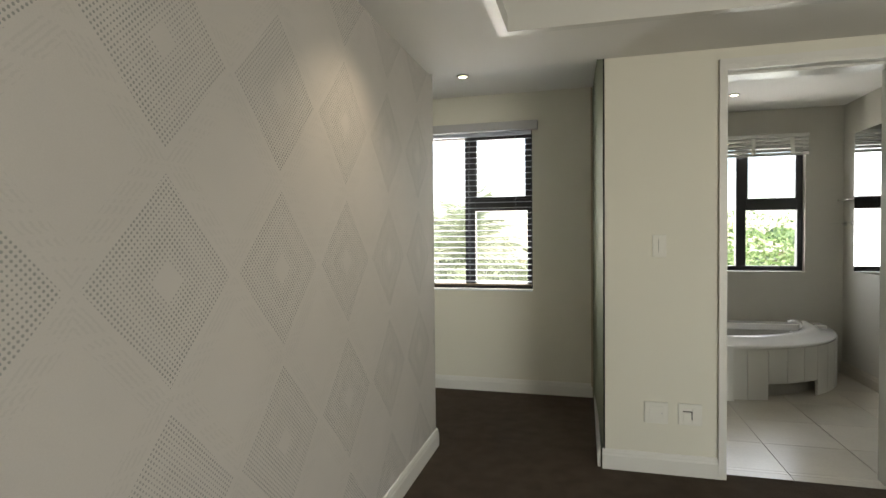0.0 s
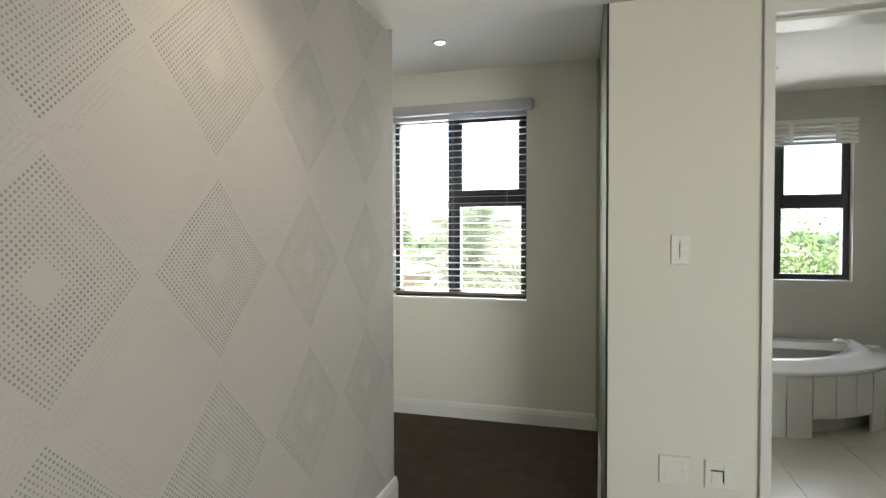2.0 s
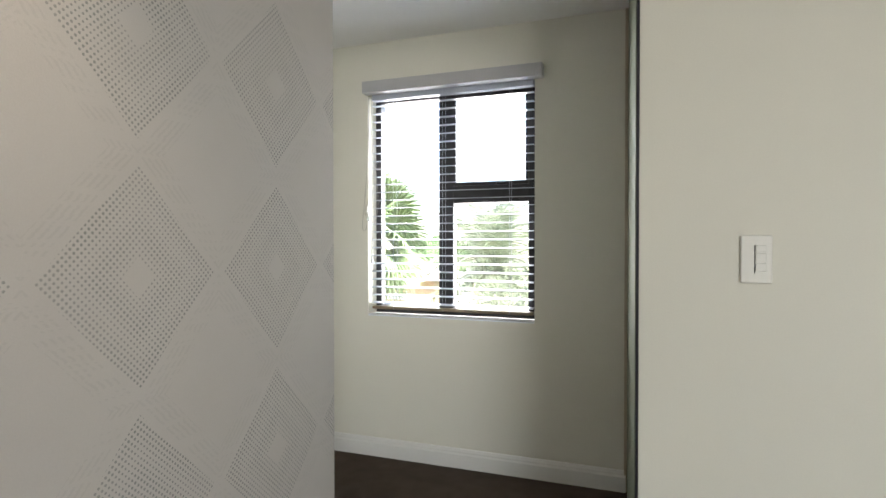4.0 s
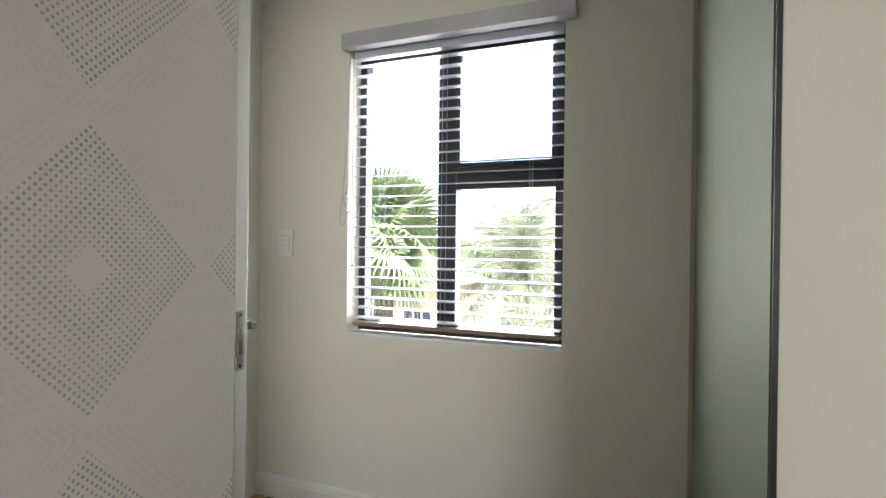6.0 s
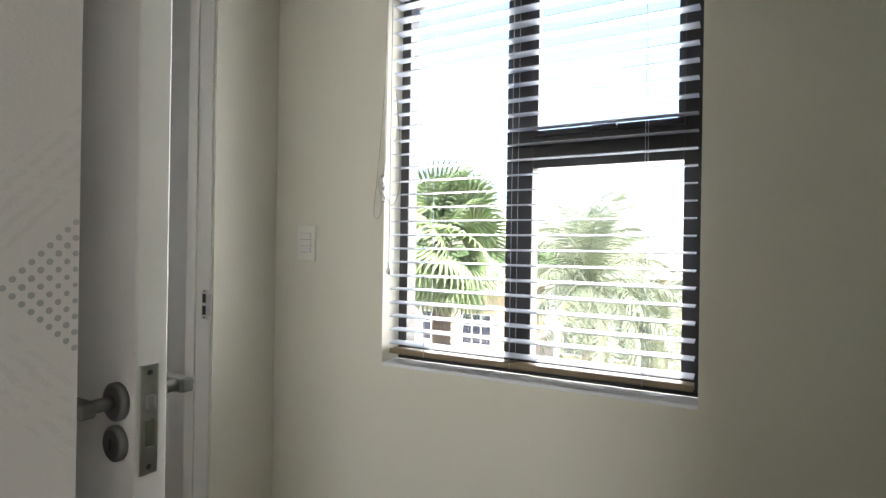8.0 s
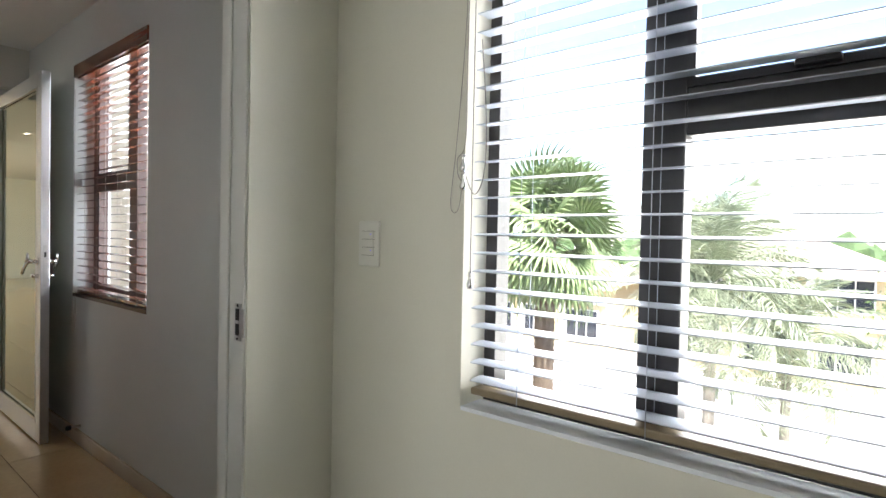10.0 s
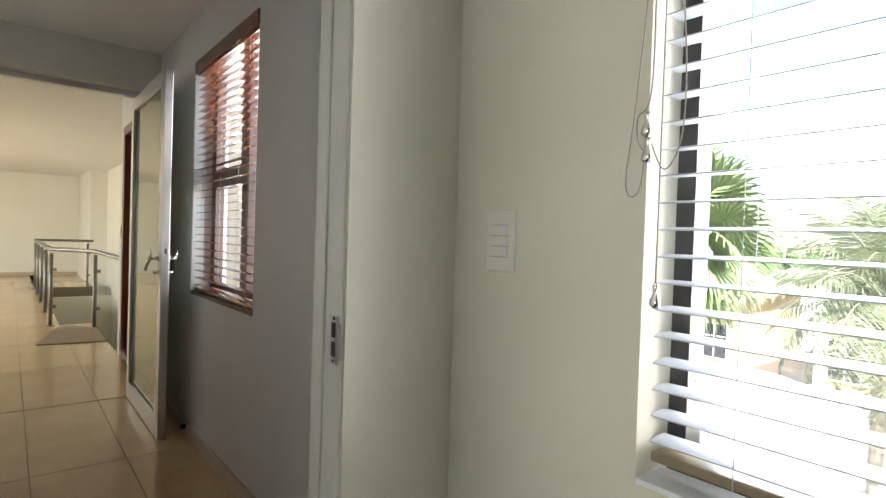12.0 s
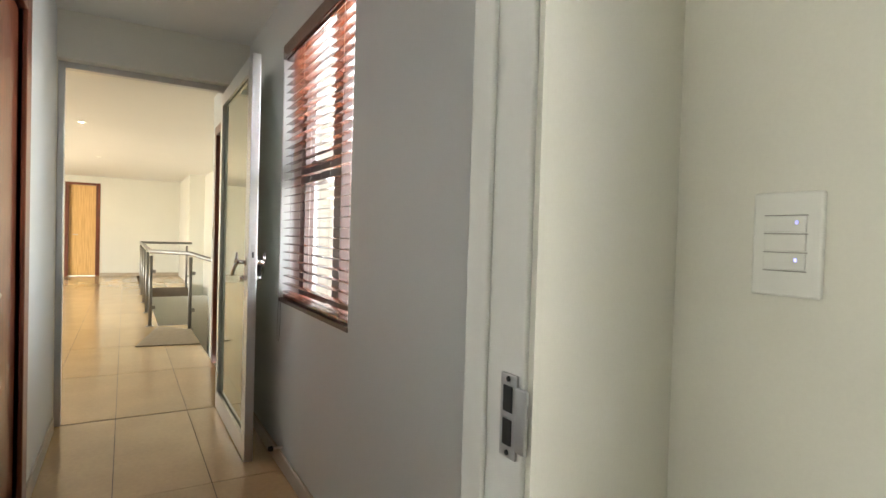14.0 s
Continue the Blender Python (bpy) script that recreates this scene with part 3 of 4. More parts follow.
bb = blind("wooden_venetian_blind", BWIN[0] + 0.015, BWIN[1] - 0.015, 0.885, 2.20, W + 0.034, 0.043, radians(5), 0.040, M_BROWN, M_BROWN, "red-brown wooden venetian blind with open slats", (-3.50, -3.30, -3.0, -2.74))
part("valance", B((BWIN[0] + 0.004, BWIN[1] - 0.004, W - 0.006, W + 0.012, 2.172, 2.244), bevel=0.003), M_BROWN, bb, "dark wooden valance")
structure("window_sill_corridor", B((BWIN[0], BWIN[1], W - 0.004, 4.575, BWIN[2] + 0.001, BWIN[2] + 0.02)), M_FRAMEB, "dark brown wooden window sill", "sill")
hanging_cord(bb, [(-3.62, W - 0.004, 2.1), (-3.62, W - 0.006, 1.3), (-3.625, W - 0.008, 0.9), (-3.635, W - 0.01, 0.70), (-3.60, W - 0.01, 0.655), (-3.585, W - 0.008, 0.72), (-3.59, W - 0.006, 0.9)])


# ---- switches and sockets ----
def plate(name, x0, x1, z0, z1, y, label, category, keys, group=""):
    p = thing(name, ((x0 + x1) / 2, y, z0), label, category, group)
    part("cover", B((x0, x1, y - 0.010, y, z0, z1), bevel=0.003), M_PLASTIC, p)
    for a, b, c, d in keys:
        part("key", B((a, b, y - 0.0135, y - 0.0095, c, d), bevel=0.0012), M_PLASTIC, p)
    return p


sx0, sx1, sz0, sz1 = -1.068, -0.984, 1.173, 1.306
sw = plate("light_switch", sx0, sx1, sz0, sz1, W, "white three-key light switch with two tiny blue lights", "switch", [(sx0 + 0.017, sx1 - 0.017, sz0 + 0.034 + 0.0235 * k, sz0 + 0.0555 + 0.0235 * k) for k in range(3)])
for k in range(4):
    part("gap", B((sx0 + 0.016, sx1 - 0.016, W - 0.0118, W - 0.0098, sz0 + 0.032 + 0.0235 * k, sz0 + 0.0332 + 0.0235 * k)), M_CORD, sw, "dark gap between keys")
for z in (sz0 + 0.047, sz0 + 0.094):
    part("indicator", B((sx1 - 0.029, sx1 - 0.026, W - 0.0142, W - 0.0136, z - 0.002, z + 0.002)), M_LED, sw, "tiny blue indicator light")
sp = plate("light_switch", 1.052, 1.122, 1.155, 1.275, PY, "white light switch on the pier", "switch", [(1.085, 1.108, 1.185, 1.205), (1.085, 1.108, 1.21, 1.23), (1.085, 1.108, 1.235, 1.25)])
part("gap", B((1.082, 1.083, PY - 0.0118, PY - 0.0098, 1.18, 1.25)), M_DARK, sp)
s1 = plate("wall_socket", 1.012, 1.131, 0.268, 0.383, PY, "white blank cover plate low on the pier", "socket", [(1.035, 1.108, 0.290, 0.362)], "plates low on the pier")
part("screw", lathe(bmesh.new(), (1.10, PY - 0.0135, 0.325), [(0.004, 0), (0.003, -0.001)], 8, "y"), M_STEEL, s1)
s2 = plate("wall_socket", 1.181, 1.297, 0.270, 0.383, PY, "white power socket with a corner rocker", "socket", [(1.205, 1.245, 0.290, 0.335), (1.250, 1.272, 0.29, 0.362)], "plates low on the pier")
part("gap", B((1.203, 1.248, PY - 0.0128, PY - 0.0098, 0.340, 0.345), (1.245, 1.249, PY - 0.0128, PY - 0.0098, 0.30, 0.345)), M_DARK, s2, "dark gap round the rocker")
s3 = thing("wall_socket", (XP, 1.9, 0.16), "white socket low on the wallpaper", "socket")
part("cover", B((XP, XP + 0.010, 1.86, 1.97, 0.17, 0.28), bevel=0.003), M_PLASTIC, s3)


def downlight(x, y, z, label):
    d = thing("downlight", (x, y, z - 0.012), label, "downlight", "ceiling downlights")
    bm = lathe(bmesh.new(), (x, y, z), [(0.032, -0.001), (0.045, -0.001), (0.045, -0.004), (0.034, -0.010), (0.031, -0.006)], 24)
    part("ring", bm, M_WHITE, d)
    part("lamp", lathe(bmesh.new(), (x, y, z), [(0.029, -0.002), (0.027, -0.006)], 16), M_LAMP, d, "glowing lamp face")


downlight(-0.136, 3.906, ZA, "small lit downlight in the alcove ceiling")
downlight(0.26, 2.0, ZB, "small lit downlight beside the papered wall")
downlight(1.90, 5.05, 2.42, "small lit downlight in the bathroom ceiling")
downlight(-8.68, 3.26, ZC, "small lit downlight in the hall ceiling")
downlight(-12.4, 3.3, ZC, "small lit downlight in the hall ceiling")

# ---- bathroom ----
YB, XR, XL = 5.75, 2.97, 0.96
structure("wall_bathroom_north", wall_x(XL - 0.1, XR + 0.1, YB, YB + 0.2, 0, 2.75, [(1.68, 2.665, 0.915, 2.13)]), M_BEDBATH, "grey painted bathroom wall around the window", "wall")
structure("wall_bathroom_east", B((XR, XR + 0.12, PY + 0.165, YB, 0, 2.75)), M_BEDBATH, "grey painted bathroom wall", "wall")
structure("wall_bathroom_west", B((XL - 0.12, XL, W + 0.2, YB, 0, 2.75), (XL - 0.001, XL + 0.02, PY + 0.165, W + 0.2, 0, 2.75)), M_BEDBATH, "grey painted bathroom wall", "wall")
structure("ceiling_bathroom", B((XL, XR, PY + 0.165, YB, 2.42, 2.52)), M_CEIL, "white painted bathroom ceiling", "ceiling")
structure("floor_bathroom", B((XL - 0.15, XR, PY + 0.165, YB, -0.15, -0.004), (1.412, 2.168, PY + 0.06, PY + 0.165, -0.15, -0.004)), M_GROUTB, "grey grout bed under the bathroom tiles", "floor")
baseboard("baseboard_bathroom", "y", PY + 0.165, YB, XR, -1, M_BTILE, "pale tiled skirting of the bathroom")
window("window_bathroom", 1.685, 2.66, 0.92, 2.125, 5.80, (2.10, 2.185), (1.49, 1.585), M_BLACK, "black aluminium bathroom window above the bath")
rb = thing("roman_blind", (2.2, YB - 0.03, 1.93), "white folded fabric blind pulled up over the window", "blind")
for k in range(5):
    z = 2.152 - 0.034 * k
    part("fold", bar(bmesh.new(), [(-0.030, z), (-0.044, z - 0.006), (-0.060, z - 0.026), (-0.056, z - 0.034), (-0.040, z - 0.030), (-0.030, z - 0.030)], "x", 1.675, 2.672, YB), M_WHITE, rb)
part("head_rail", B((1.665, 2.68, YB - 0.05, YB - 0.001, 2.153, 2.185), bevel=0.003), M_WHITE, rb)
for x in (1.86, 2.2, 2.52):
    part("tape", B((x, x + 0.035, YB - 0.0635, YB - 0.0610, 1.985, 2.148)), M_PLASTIC, rb, "white tape")


def bathtub():
    cx, cy, R, zt = 1.75, YB - 0.003, 1.1, 0.42
    t = thing("corner_bathtub", (cx, cy - 0.5, 0), "white bathtub in a half-round panelled surround", "bathtub")
    # deck: a half disc with a lip
    prof = [(R - 0.02, zt - 0.03), (R + 0.012, zt - 0.03), (R + 0.016, zt - 0.01), (R + 0.006, zt), (R - 0.10, zt + 0.002), (R - 0.13, zt + 0.035), (R - 0.18, zt + 0.045), (R - 0.24, zt + 0.03), (R - 0.32, zt - 0.12), (R - 0.45, zt - 0.32), (0.05, zt - 0.36)]
    bm, n = bmesh.new(), 48
    rings = []
    for k in range(n + 1):
        a = math.pi + math.pi * k / n
        rings.append([bm.verts.new((cx + r * math.cos(a) * 0.98, cy + (r * math.sin(a)) if r > 0.9 else cy + (r * math.sin(a)) * 0.97, z)) for r, z in prof])
    for q, w in zip(rings, rings[1:]):
        for i in range(len(prof) - 1):
            f = bm.faces.new((q[i], q[i + 1], w[i + 1], w[i]))
            f.smooth = True
    # the back of the rim, along the wall
    part("tub", bm, M_ACRYL, t)
    part("back_ledge", B((cx - R + 0.06, cx + R - 0.06, cy - 0.16, cy, zt - 0.03, zt + 0.03), bevel=0.01), M_ACRYL, t)
    # upright panels of the curved front, with a niche near one end
    n = 22
    for k in range(n):
        a0, a1 = math.pi + math.pi * (k + 0.015) / n, math.pi + math.pi * (k + 0.985) / n
        low = 0.12 if k in (13, 14, 15) else 0.0
        bm = bmesh.new()
        v = [bm.verts.new((cx + r * math.cos(a), cy + r * math.sin(a), z)) for z in (low, zt - 0.031) for r, a in ((R - 0.02, a0), (R, a0), (R, a1), (R - 0.02, a1))]
        for q in ((0, 1, 2, 3), (7, 6, 5, 4), (0, 4, 5, 1), (1, 5, 6, 2), (2, 6, 7, 3), (3, 7, 4, 0)):
            bm.faces.new([v[i] for i in q])
        part("panel", bm, M_WHITE, t)
    bm = bmesh.new()
    for k in range(20):
        a0, a1 = math.pi + math.pi * k / 20, math.pi + math.pi * (k + 1) / 20
        v = [bm.verts.new((cx + 0.99 * math.cos(a), cy + 0.99 * math.sin(a), z)) for a in (a0, a1) for z in (0, 0.38)]
        bm.faces.new((v[0], v[2], v[3], v[1]))
    part("inner_skirt", bm, M_BEDBATH, t, "grey inner skirt behind the niche")
    part("side_block", B((1.55, 1.80, 4.60, 4.648, 0, zt), bevel=0.004), M_WHITE, t)
    tp = part("spout", tube(bmesh.new(), [(cx + 0.78, cy - 0.3, zt + 0.03), (cx + 0.78, cy - 0.3, zt + 0.07), (cx + 0.74, cy - 0.3, zt + 0.085), (cx + 0.68, cy - 0.3, zt + 0.075)], 0.014, 10), M_CHROME, t, "chrome spout")
    part("tap", lathe(bmesh.new(), (1.95, cy - 0.1, zt + 0.03), [(0.022, 0), (0.018, 0.04), (0.024, 0.06), (0.02, 0.075)], 14), M_CHROME, t, "chrome tap")
    return t


bathtub()
# added box and mirror, standing in for a glass shower panel's window reflection
mr = thing("reflecting_panel_box", (2.86, 4.75, 0.95), "mirror-fronted grey box standing in for a glass shower panel that reflects the window", "mirror cabinet")
part("body", B((2.772, XR - 0.001, 4.42, 5.06, 0.96, 2.06), bevel=0.003), M_BEDBATH, mr)
part("mirror", B((2.764, 2.770, 4.425, 5.055, 0.965, 2.055)), M_MIRROR, mr, "mirror front")
sh = thing("glass_shelf", (XR - 0.06, 5.6, 1.35), "small glass shelf with chrome clips", "shelf")
part("shelf", B((XR - 0.12, XR - 0.002, 5.48, 5.72, 1.35, 1.357)), M_GLASS, sh)
for y in (5.52, 5.68):
    part("clip", B((XR - 0.03, XR - 0.001, y - 0.01, y + 0.01, 1.335, 1.372), bevel=0.003), M_CHROME, sh)
tr = thing("towel_rail", (XR - 0.04, 5.55, 1.55), "chrome towel rail on the bathroom wall", "towel rail")
part("rail", tube(bmesh.new(), [(XR - 0.06, 5.44, 1.56), (XR - 0.06, 5.72, 1.56)], 0.008), M_CHROME, tr)
part("bracket", tube(bmesh.new(), [(XR - 0.001, 5.46, 1.56), (XR - 0.062, 5.46, 1.56)], 0.012), M_CHROME, tr)

# ---- corridor and hall ----
YL = 3.375
structure("wall_corridor_south", wall_x(-4.62, XJ, YL - 0.15, YL, 0, 2.75, [(-3.40, -2.55, 0, 2.1)]), M_GREY, "pale grey painted corridor wall", "wall")
structure("wall_corridor_stub", B((XJ, XF - 0.02, 3.0, YP - 0.121, 0, 2.75)), M_GREY, "plain wall end beside the entrance", "wall")
structure("beam_corridor", B((-4.82, -4.62, 3.2, W, 2.245, 2.75), (-4.82, -4.62, 1.5, YL - 0.0, 0, 2.75)), M_WALL, "painted beam above the glass door", "beam")
structure("baseboard_corridor_south", bar(bmesh.new(), LOW, "x", -4.62, -3.53, YL), M_SKIRT, "beige tiled skirting along the corridor", "baseboard")
structure("door_frame_corridor_south", B((-3.52, -3.40, YL - 0.16, YL + 0.016, 0, 2.2), (-2.55, -2.45, YL - 0.16, YL + 0.016, 0, 2.2), (-3.40, -2.55, YL - 0.16, YL + 0.016, 2.1, 2.2), bevel=0.004), M_DOORB, "dark red-brown wooden door frame", "door frame")
ds = thing("door_corridor_south", (-2.97, YL - 0.1, 0.01), "closed dark red-brown wooden door", "door")
part("leaf", B((-3.398, -2.552, YL - 0.055, YL - 0.015, 0.01, 2.098)), M_DOORB, ds)
part("panel", B((-3.28, -2.67, YL - 0.016, YL - 0.010, 0.25, 1.95), bevel=0.002), M_DOORB, ds)
part("handle", tube(bmesh.new(), [(-2.63, YL - 0.015, 1.02), (-2.63, YL + 0.03, 1.02), (-2.75, YL + 0.035, 1.02)], 0.009), M_STEEL, ds, "steel lever handle")
# aluminium frame round the opening under the beam
structure("door_frame_glass", B((-4.76, -4.70, YL + 0.001, YL + 0.035, 0, 2.244), (-4.76, -4.70, W - 0.04, W - 0.001, 0, 2.244), (-4.76, -4.70, YL + 0.035, W - 0.04, 2.205, 2.244), bevel=0.003), M_ALU, "silver aluminium frame of the glass door", "door frame")
gd = thing("glass_door", (-4.70, 4.33, 0.01), "aluminium-framed glass door folded open against the wall", "door")
gx0, gx1, gy0, gy1 = -4.69, -3.625, 4.300, 4.345
part("stile", B((gx1 - 0.075, gx1, gy0, gy1, 0.01, 2.175), bevel=0.003), M_ALU, gd)
part("stile", B((gx0, gx0 + 0.075, gy0, gy1, 0.01, 2.175), bevel=0.003), M_ALU, gd)
part("rail", B((gx0 + 0.075, gx1 - 0.075, gy0, gy1, 0.01, 0.12), bevel=0.003), M_ALU, gd)
part("rail", B((gx0 + 0.075, gx1 - 0.075, gy0, gy1, 2.10, 2.175), bevel=0.003), M_ALU, gd)
part("pane", B((gx0 + 0.075, gx1 - 0.075, gy0 + 0.018, gy0 + 0.026, 0.12, 2.10)), M_FROST, gd, "greenish reflecting glass pane")
part("bead", B((gx0 + 0.075, gx1 - 0.075, gy0 - 0.002, gy0 + 0.012, 0.12, 0.135), (gx0 + 0.075, gx1 - 0.075, gy0 - 0.002, gy0 + 0.012, 2.085, 2.10), (gx0 + 0.075, gx0 + 0.09, gy0 - 0.002, gy0 + 0.012, 0.135, 2.085), (gx1 - 0.09, gx1 - 0.075, gy0 - 0.002, gy0 + 0.012, 0.135, 2.085)), M_ALU, gd)
lk = part("lock_plate", B((gx1, gx1 + 0.002, gy0 + 0.012, gy0 + 0.033, 0.93, 1.17)), M_STEEL, gd, "steel lock faceplate")
part("latch_slot", B((gx1 + 0.0018, gx1 + 0.003, gy0 + 0.018, gy0 + 0.028, 1.10, 1.13)), M_DARK, lk)
for s, y in ((-1, gy0), (1, gy1)):
    bm = tube(bmesh.new(), [(gx1 - 0.04, y, 1.075), (gx1 - 0.04, y + 0.04 * s, 1.075), (gx1 - 0.05, y + 0.05 * s, 1.07), (gx1 - 0.10, y + 0.055 * s, 1.035), (gx1 - 0.14, y + 0.055 * s, 1.0)], 0.013, 10, 0.008)
    part("lever", bm, M_CHROME, gd, "curved chrome lever")
    part("lever_top", tube(bmesh.new(), [(gx1 - 0.05, y + 0.05 * s, 1.07), (gx1 - 0.045, y + 0.05 * s, 1.125)], 0.011, 8, 0.006), M_CHROME, gd)
    part("cylinder", tube(bmesh.new(), [(gx1 - 0.04, y, 0.99), (gx1 - 0.04, y + 0.035 * s, 0.99)], 0.013, 10), M_CHROME, gd, "lock cylinder")
    part("rose", lathe(bmesh.new(), (gx1 - 0.04, y, 1.075), [(0.022, 0), (0.022, 0.008 * s), (0.016, 0.012 * s)], 14, "y"), M_CHROME, gd)
dsr = thing("door_stop", (-3.55, W - 0.03, 0.10), "small dark rubber door stop on the wall", "door stop")
part("stem", tube(bmesh.new(), [(-3.50, W, 0.11), (-3.50, W - 0.05, 0.11)], 0.008), M_STEEL, dsr)
part("rubber", lathe(bmesh.new(), (-3.50, W - 0.05, 0.11), [(0.014, 0), (0.014, -0.018), (0.010, -0.024)], 12, "y"), M_DARK, dsr)
# brown door beyond the beam
structure("door_frame_hall_east", B((-6.14, -6.06, W - 0.016, W + 0.12, 0, 2.2), (-5.38, -5.30, W - 0.016, W + 0.12, 0, 2.2), (-6.06, -5.38, W - 0.016, W + 0.12, 2.12, 2.2), bevel=0.003), M_DOORB, "dark red-brown wooden door frame", "door frame")
dh = thing("door_hall_east", (-5.7, W + 0.1, 0.01), "closed dark red-brown wooden door", "door")
part("leaf", B((-6.058, -5.382, W + 0.04, W + 0.08, 0.01, 2.118)), M_DOORB, dh)
hs = plate("light_switch", -6.31, -6.24, 1.15, 1.27, W, "white light switch beside the brown door", "switch", [(-6.295, -6.255, 1.19, 1.23)])

# hall shell
structure("wall_hall_south", wall_x(-17.6, -4.7, -1.5, -1.35, 0, 2.75, [(-13.3, -8.6, 0.3, 2.45)]), M_WALL, "cream hall wall with a wide window opening", "wall")
structure("wall_hall_west", B((-17.2, -17.0, -1.35, 2.53, 0, 2.75), (-17.2, -17.0, 3.16, 5.2, 0, 2.75), (-17.2, -17.0, 2.53, 3.16, 2.32, 2.75)), M_WALL, "cream wall at the end of the hall", "wall")
structure("wall_hall_stairs", B((-14.7, -14.5, 5.02, 5.5, -3.0, 2.75), (-17.0, -14.7, 5.02, 5.2, 0, 2.75)), M_WALL, "white wall beside the stairwell", "wall")
structure("wall_hall_north", B((-14.5, -6.36, 5.35, 5.5, -3.0, 2.75), (-6.56, -6.36, W + 0.12, 5.35, -3.0, 2.75), (-14.5, -8.0, 3.9, 4.0, -3.0, -0.2), (-8.0, -6.36, W - 0.11, W - 0.01, -3.0, -0.2), (-8.1, -8.0, 4.0, W, -3.0, -0.2), (-13.7, -13.6, 4.02, 5.35, -3.0, -0.2)), M_WALL, "white wall behind the stairs", "wall")
structure("wall_hall_return", B((-4.82, -4.62, -1.35, 1.5, 0, 2.75)), M_WALL, "plain cream hall wall", "wall")
od = thing("door_hall_west", (-16.98, 2.85, 0), "orange-veneered wooden door at the end of the hall", "door")
part("leaf", B((-17.12, -17.08, 2.50, 3.16, 0.01, 2.30)), M_ORANGE, od)
part("handle", tube(bmesh.new(), [(-17.08, 2.62, 1.05), (-17.03, 2.62, 1.05), (-17.03, 2.72, 1.05)], 0.01), M_STEEL, od)
structure("door_frame_hall_west", B((-17.21, -16.985, 3.10, 3.19, 0, 2.36), (-17.21, -16.985, 2.45, 2.53, 0, 2.36), (-17.21, -16.985, 2.53, 3.10, 2.30, 2.36)), M_DOORB, "dark wooden frame of the far door", "door frame")
structure("baseboard_hall", bar(bmesh.new(), LOW, "y", 3.2, 5.02, -17.0), M_SKIRT, "beige tiled skirting of the hall", "baseboard")

# floor bed, stairwell and its stone edge
structure("floor_corridor", B((-8.0, XJ + 0.02, 3.0, W, -0.2, -0.004), (-17.0, -4.7, -1.35, 3.0, -0.2, -0.004), (-17.0, -8.0, 3.0, 4.02, -0.2, -0.004), (-17.0, -13.6, 4.02, 5.02, -0.2, -0.004), (XJ + 0.02, XF, 3.352, 4.125, -0.2, -0.004)), M_GROUT, "dark grout bed of the tiled floor", "floor")
structure("floor_stair_landing", B((-14.5, -6.56, W - 0.4, 5.35, -3.0, -2.85)), M_WALL, "pale floor of the stairwell, one storey down", "floor")
bm = bmesh.new()
tri = [(-7.10, 3.85), (-7.02, 4.463), (-8.0, 4.463), (-8.35, 4.12)]
lo, hi = [[bm.verts.new((x, y, z)) for x, y in tri] for z in (0.0, 0.012)]
bm.faces.new(lo)
bm.faces.new(hi)
for k in range(4):
    bm.faces.new((lo[k], lo[(k + 1) % 4], hi[(k + 1) % 4], hi[k]))
structure("floor_stone_edge", bm, M_STONE, "brown stone slab at the head of the stairs", "stone slab")


def post(x, y, parent, z0=0.0):
    p = part("post", tube(bmesh.new(), [(x, y, z0), (x, y, 0.90)], 0.021, 12), M_RAIL, parent)
    part("foot", lathe(bmesh.new(), (x, y, z0), [(0.045, 0), (0.045, 0.008), (0.024, 0.012)], 16), M_RAIL, p)
    for z in (0.24, 0.70):
        part("glass_clamp", B((x - 0.028, x + 0.028, y + 0.01, y + 0.055, z - 0.02, z + 0.02), bevel=0.004), M_RAIL, p)


bal = thing("stair_balustrade", (-9.5, 4.05, 0), "stainless steel balustrade with glass panels round the stairwell", "balustrade")
for x, y in ((-8.43, 4.03), (-8.03, 4.45), (-9.7, 4.03), (-11.0, 4.03), (-12.3, 4.03), (-13.55, 4.03), (-13.55, 4.9)):
    post(x, y, bal)
rail = [(-6.9, 4.95, 0.80), (-7.5, 4.60, 0.90), (-8.03, 4.45, 0.945), (-8.43, 4.03, 0.955), (-13.55, 4.03, 0.955), (-13.55, 5.0, 0.955)]
part("handrail", tube(bmesh.new(), rail, 0.025, 12), M_RAIL, bal)
for a, b in ((-8.5, -9.6), (-9.8, -10.9), (-11.1, -12.2), (-12.4, -13.45)):
    part("glass_panel", B((b, a, 4.035, 4.045, 0.1, 0.85)), M_GLASS, bal)
part("glass_panel", B((-13.56, -13.55, 4.12, 4.82, 0.1, 0.85)), M_GLASS, bal)

# ---- outside ----
structure("ground", B((-400, 400, 5.0, 900, -4.6, -4.5)), M_PAVE, "pale paved ground and dry grass", "ground")


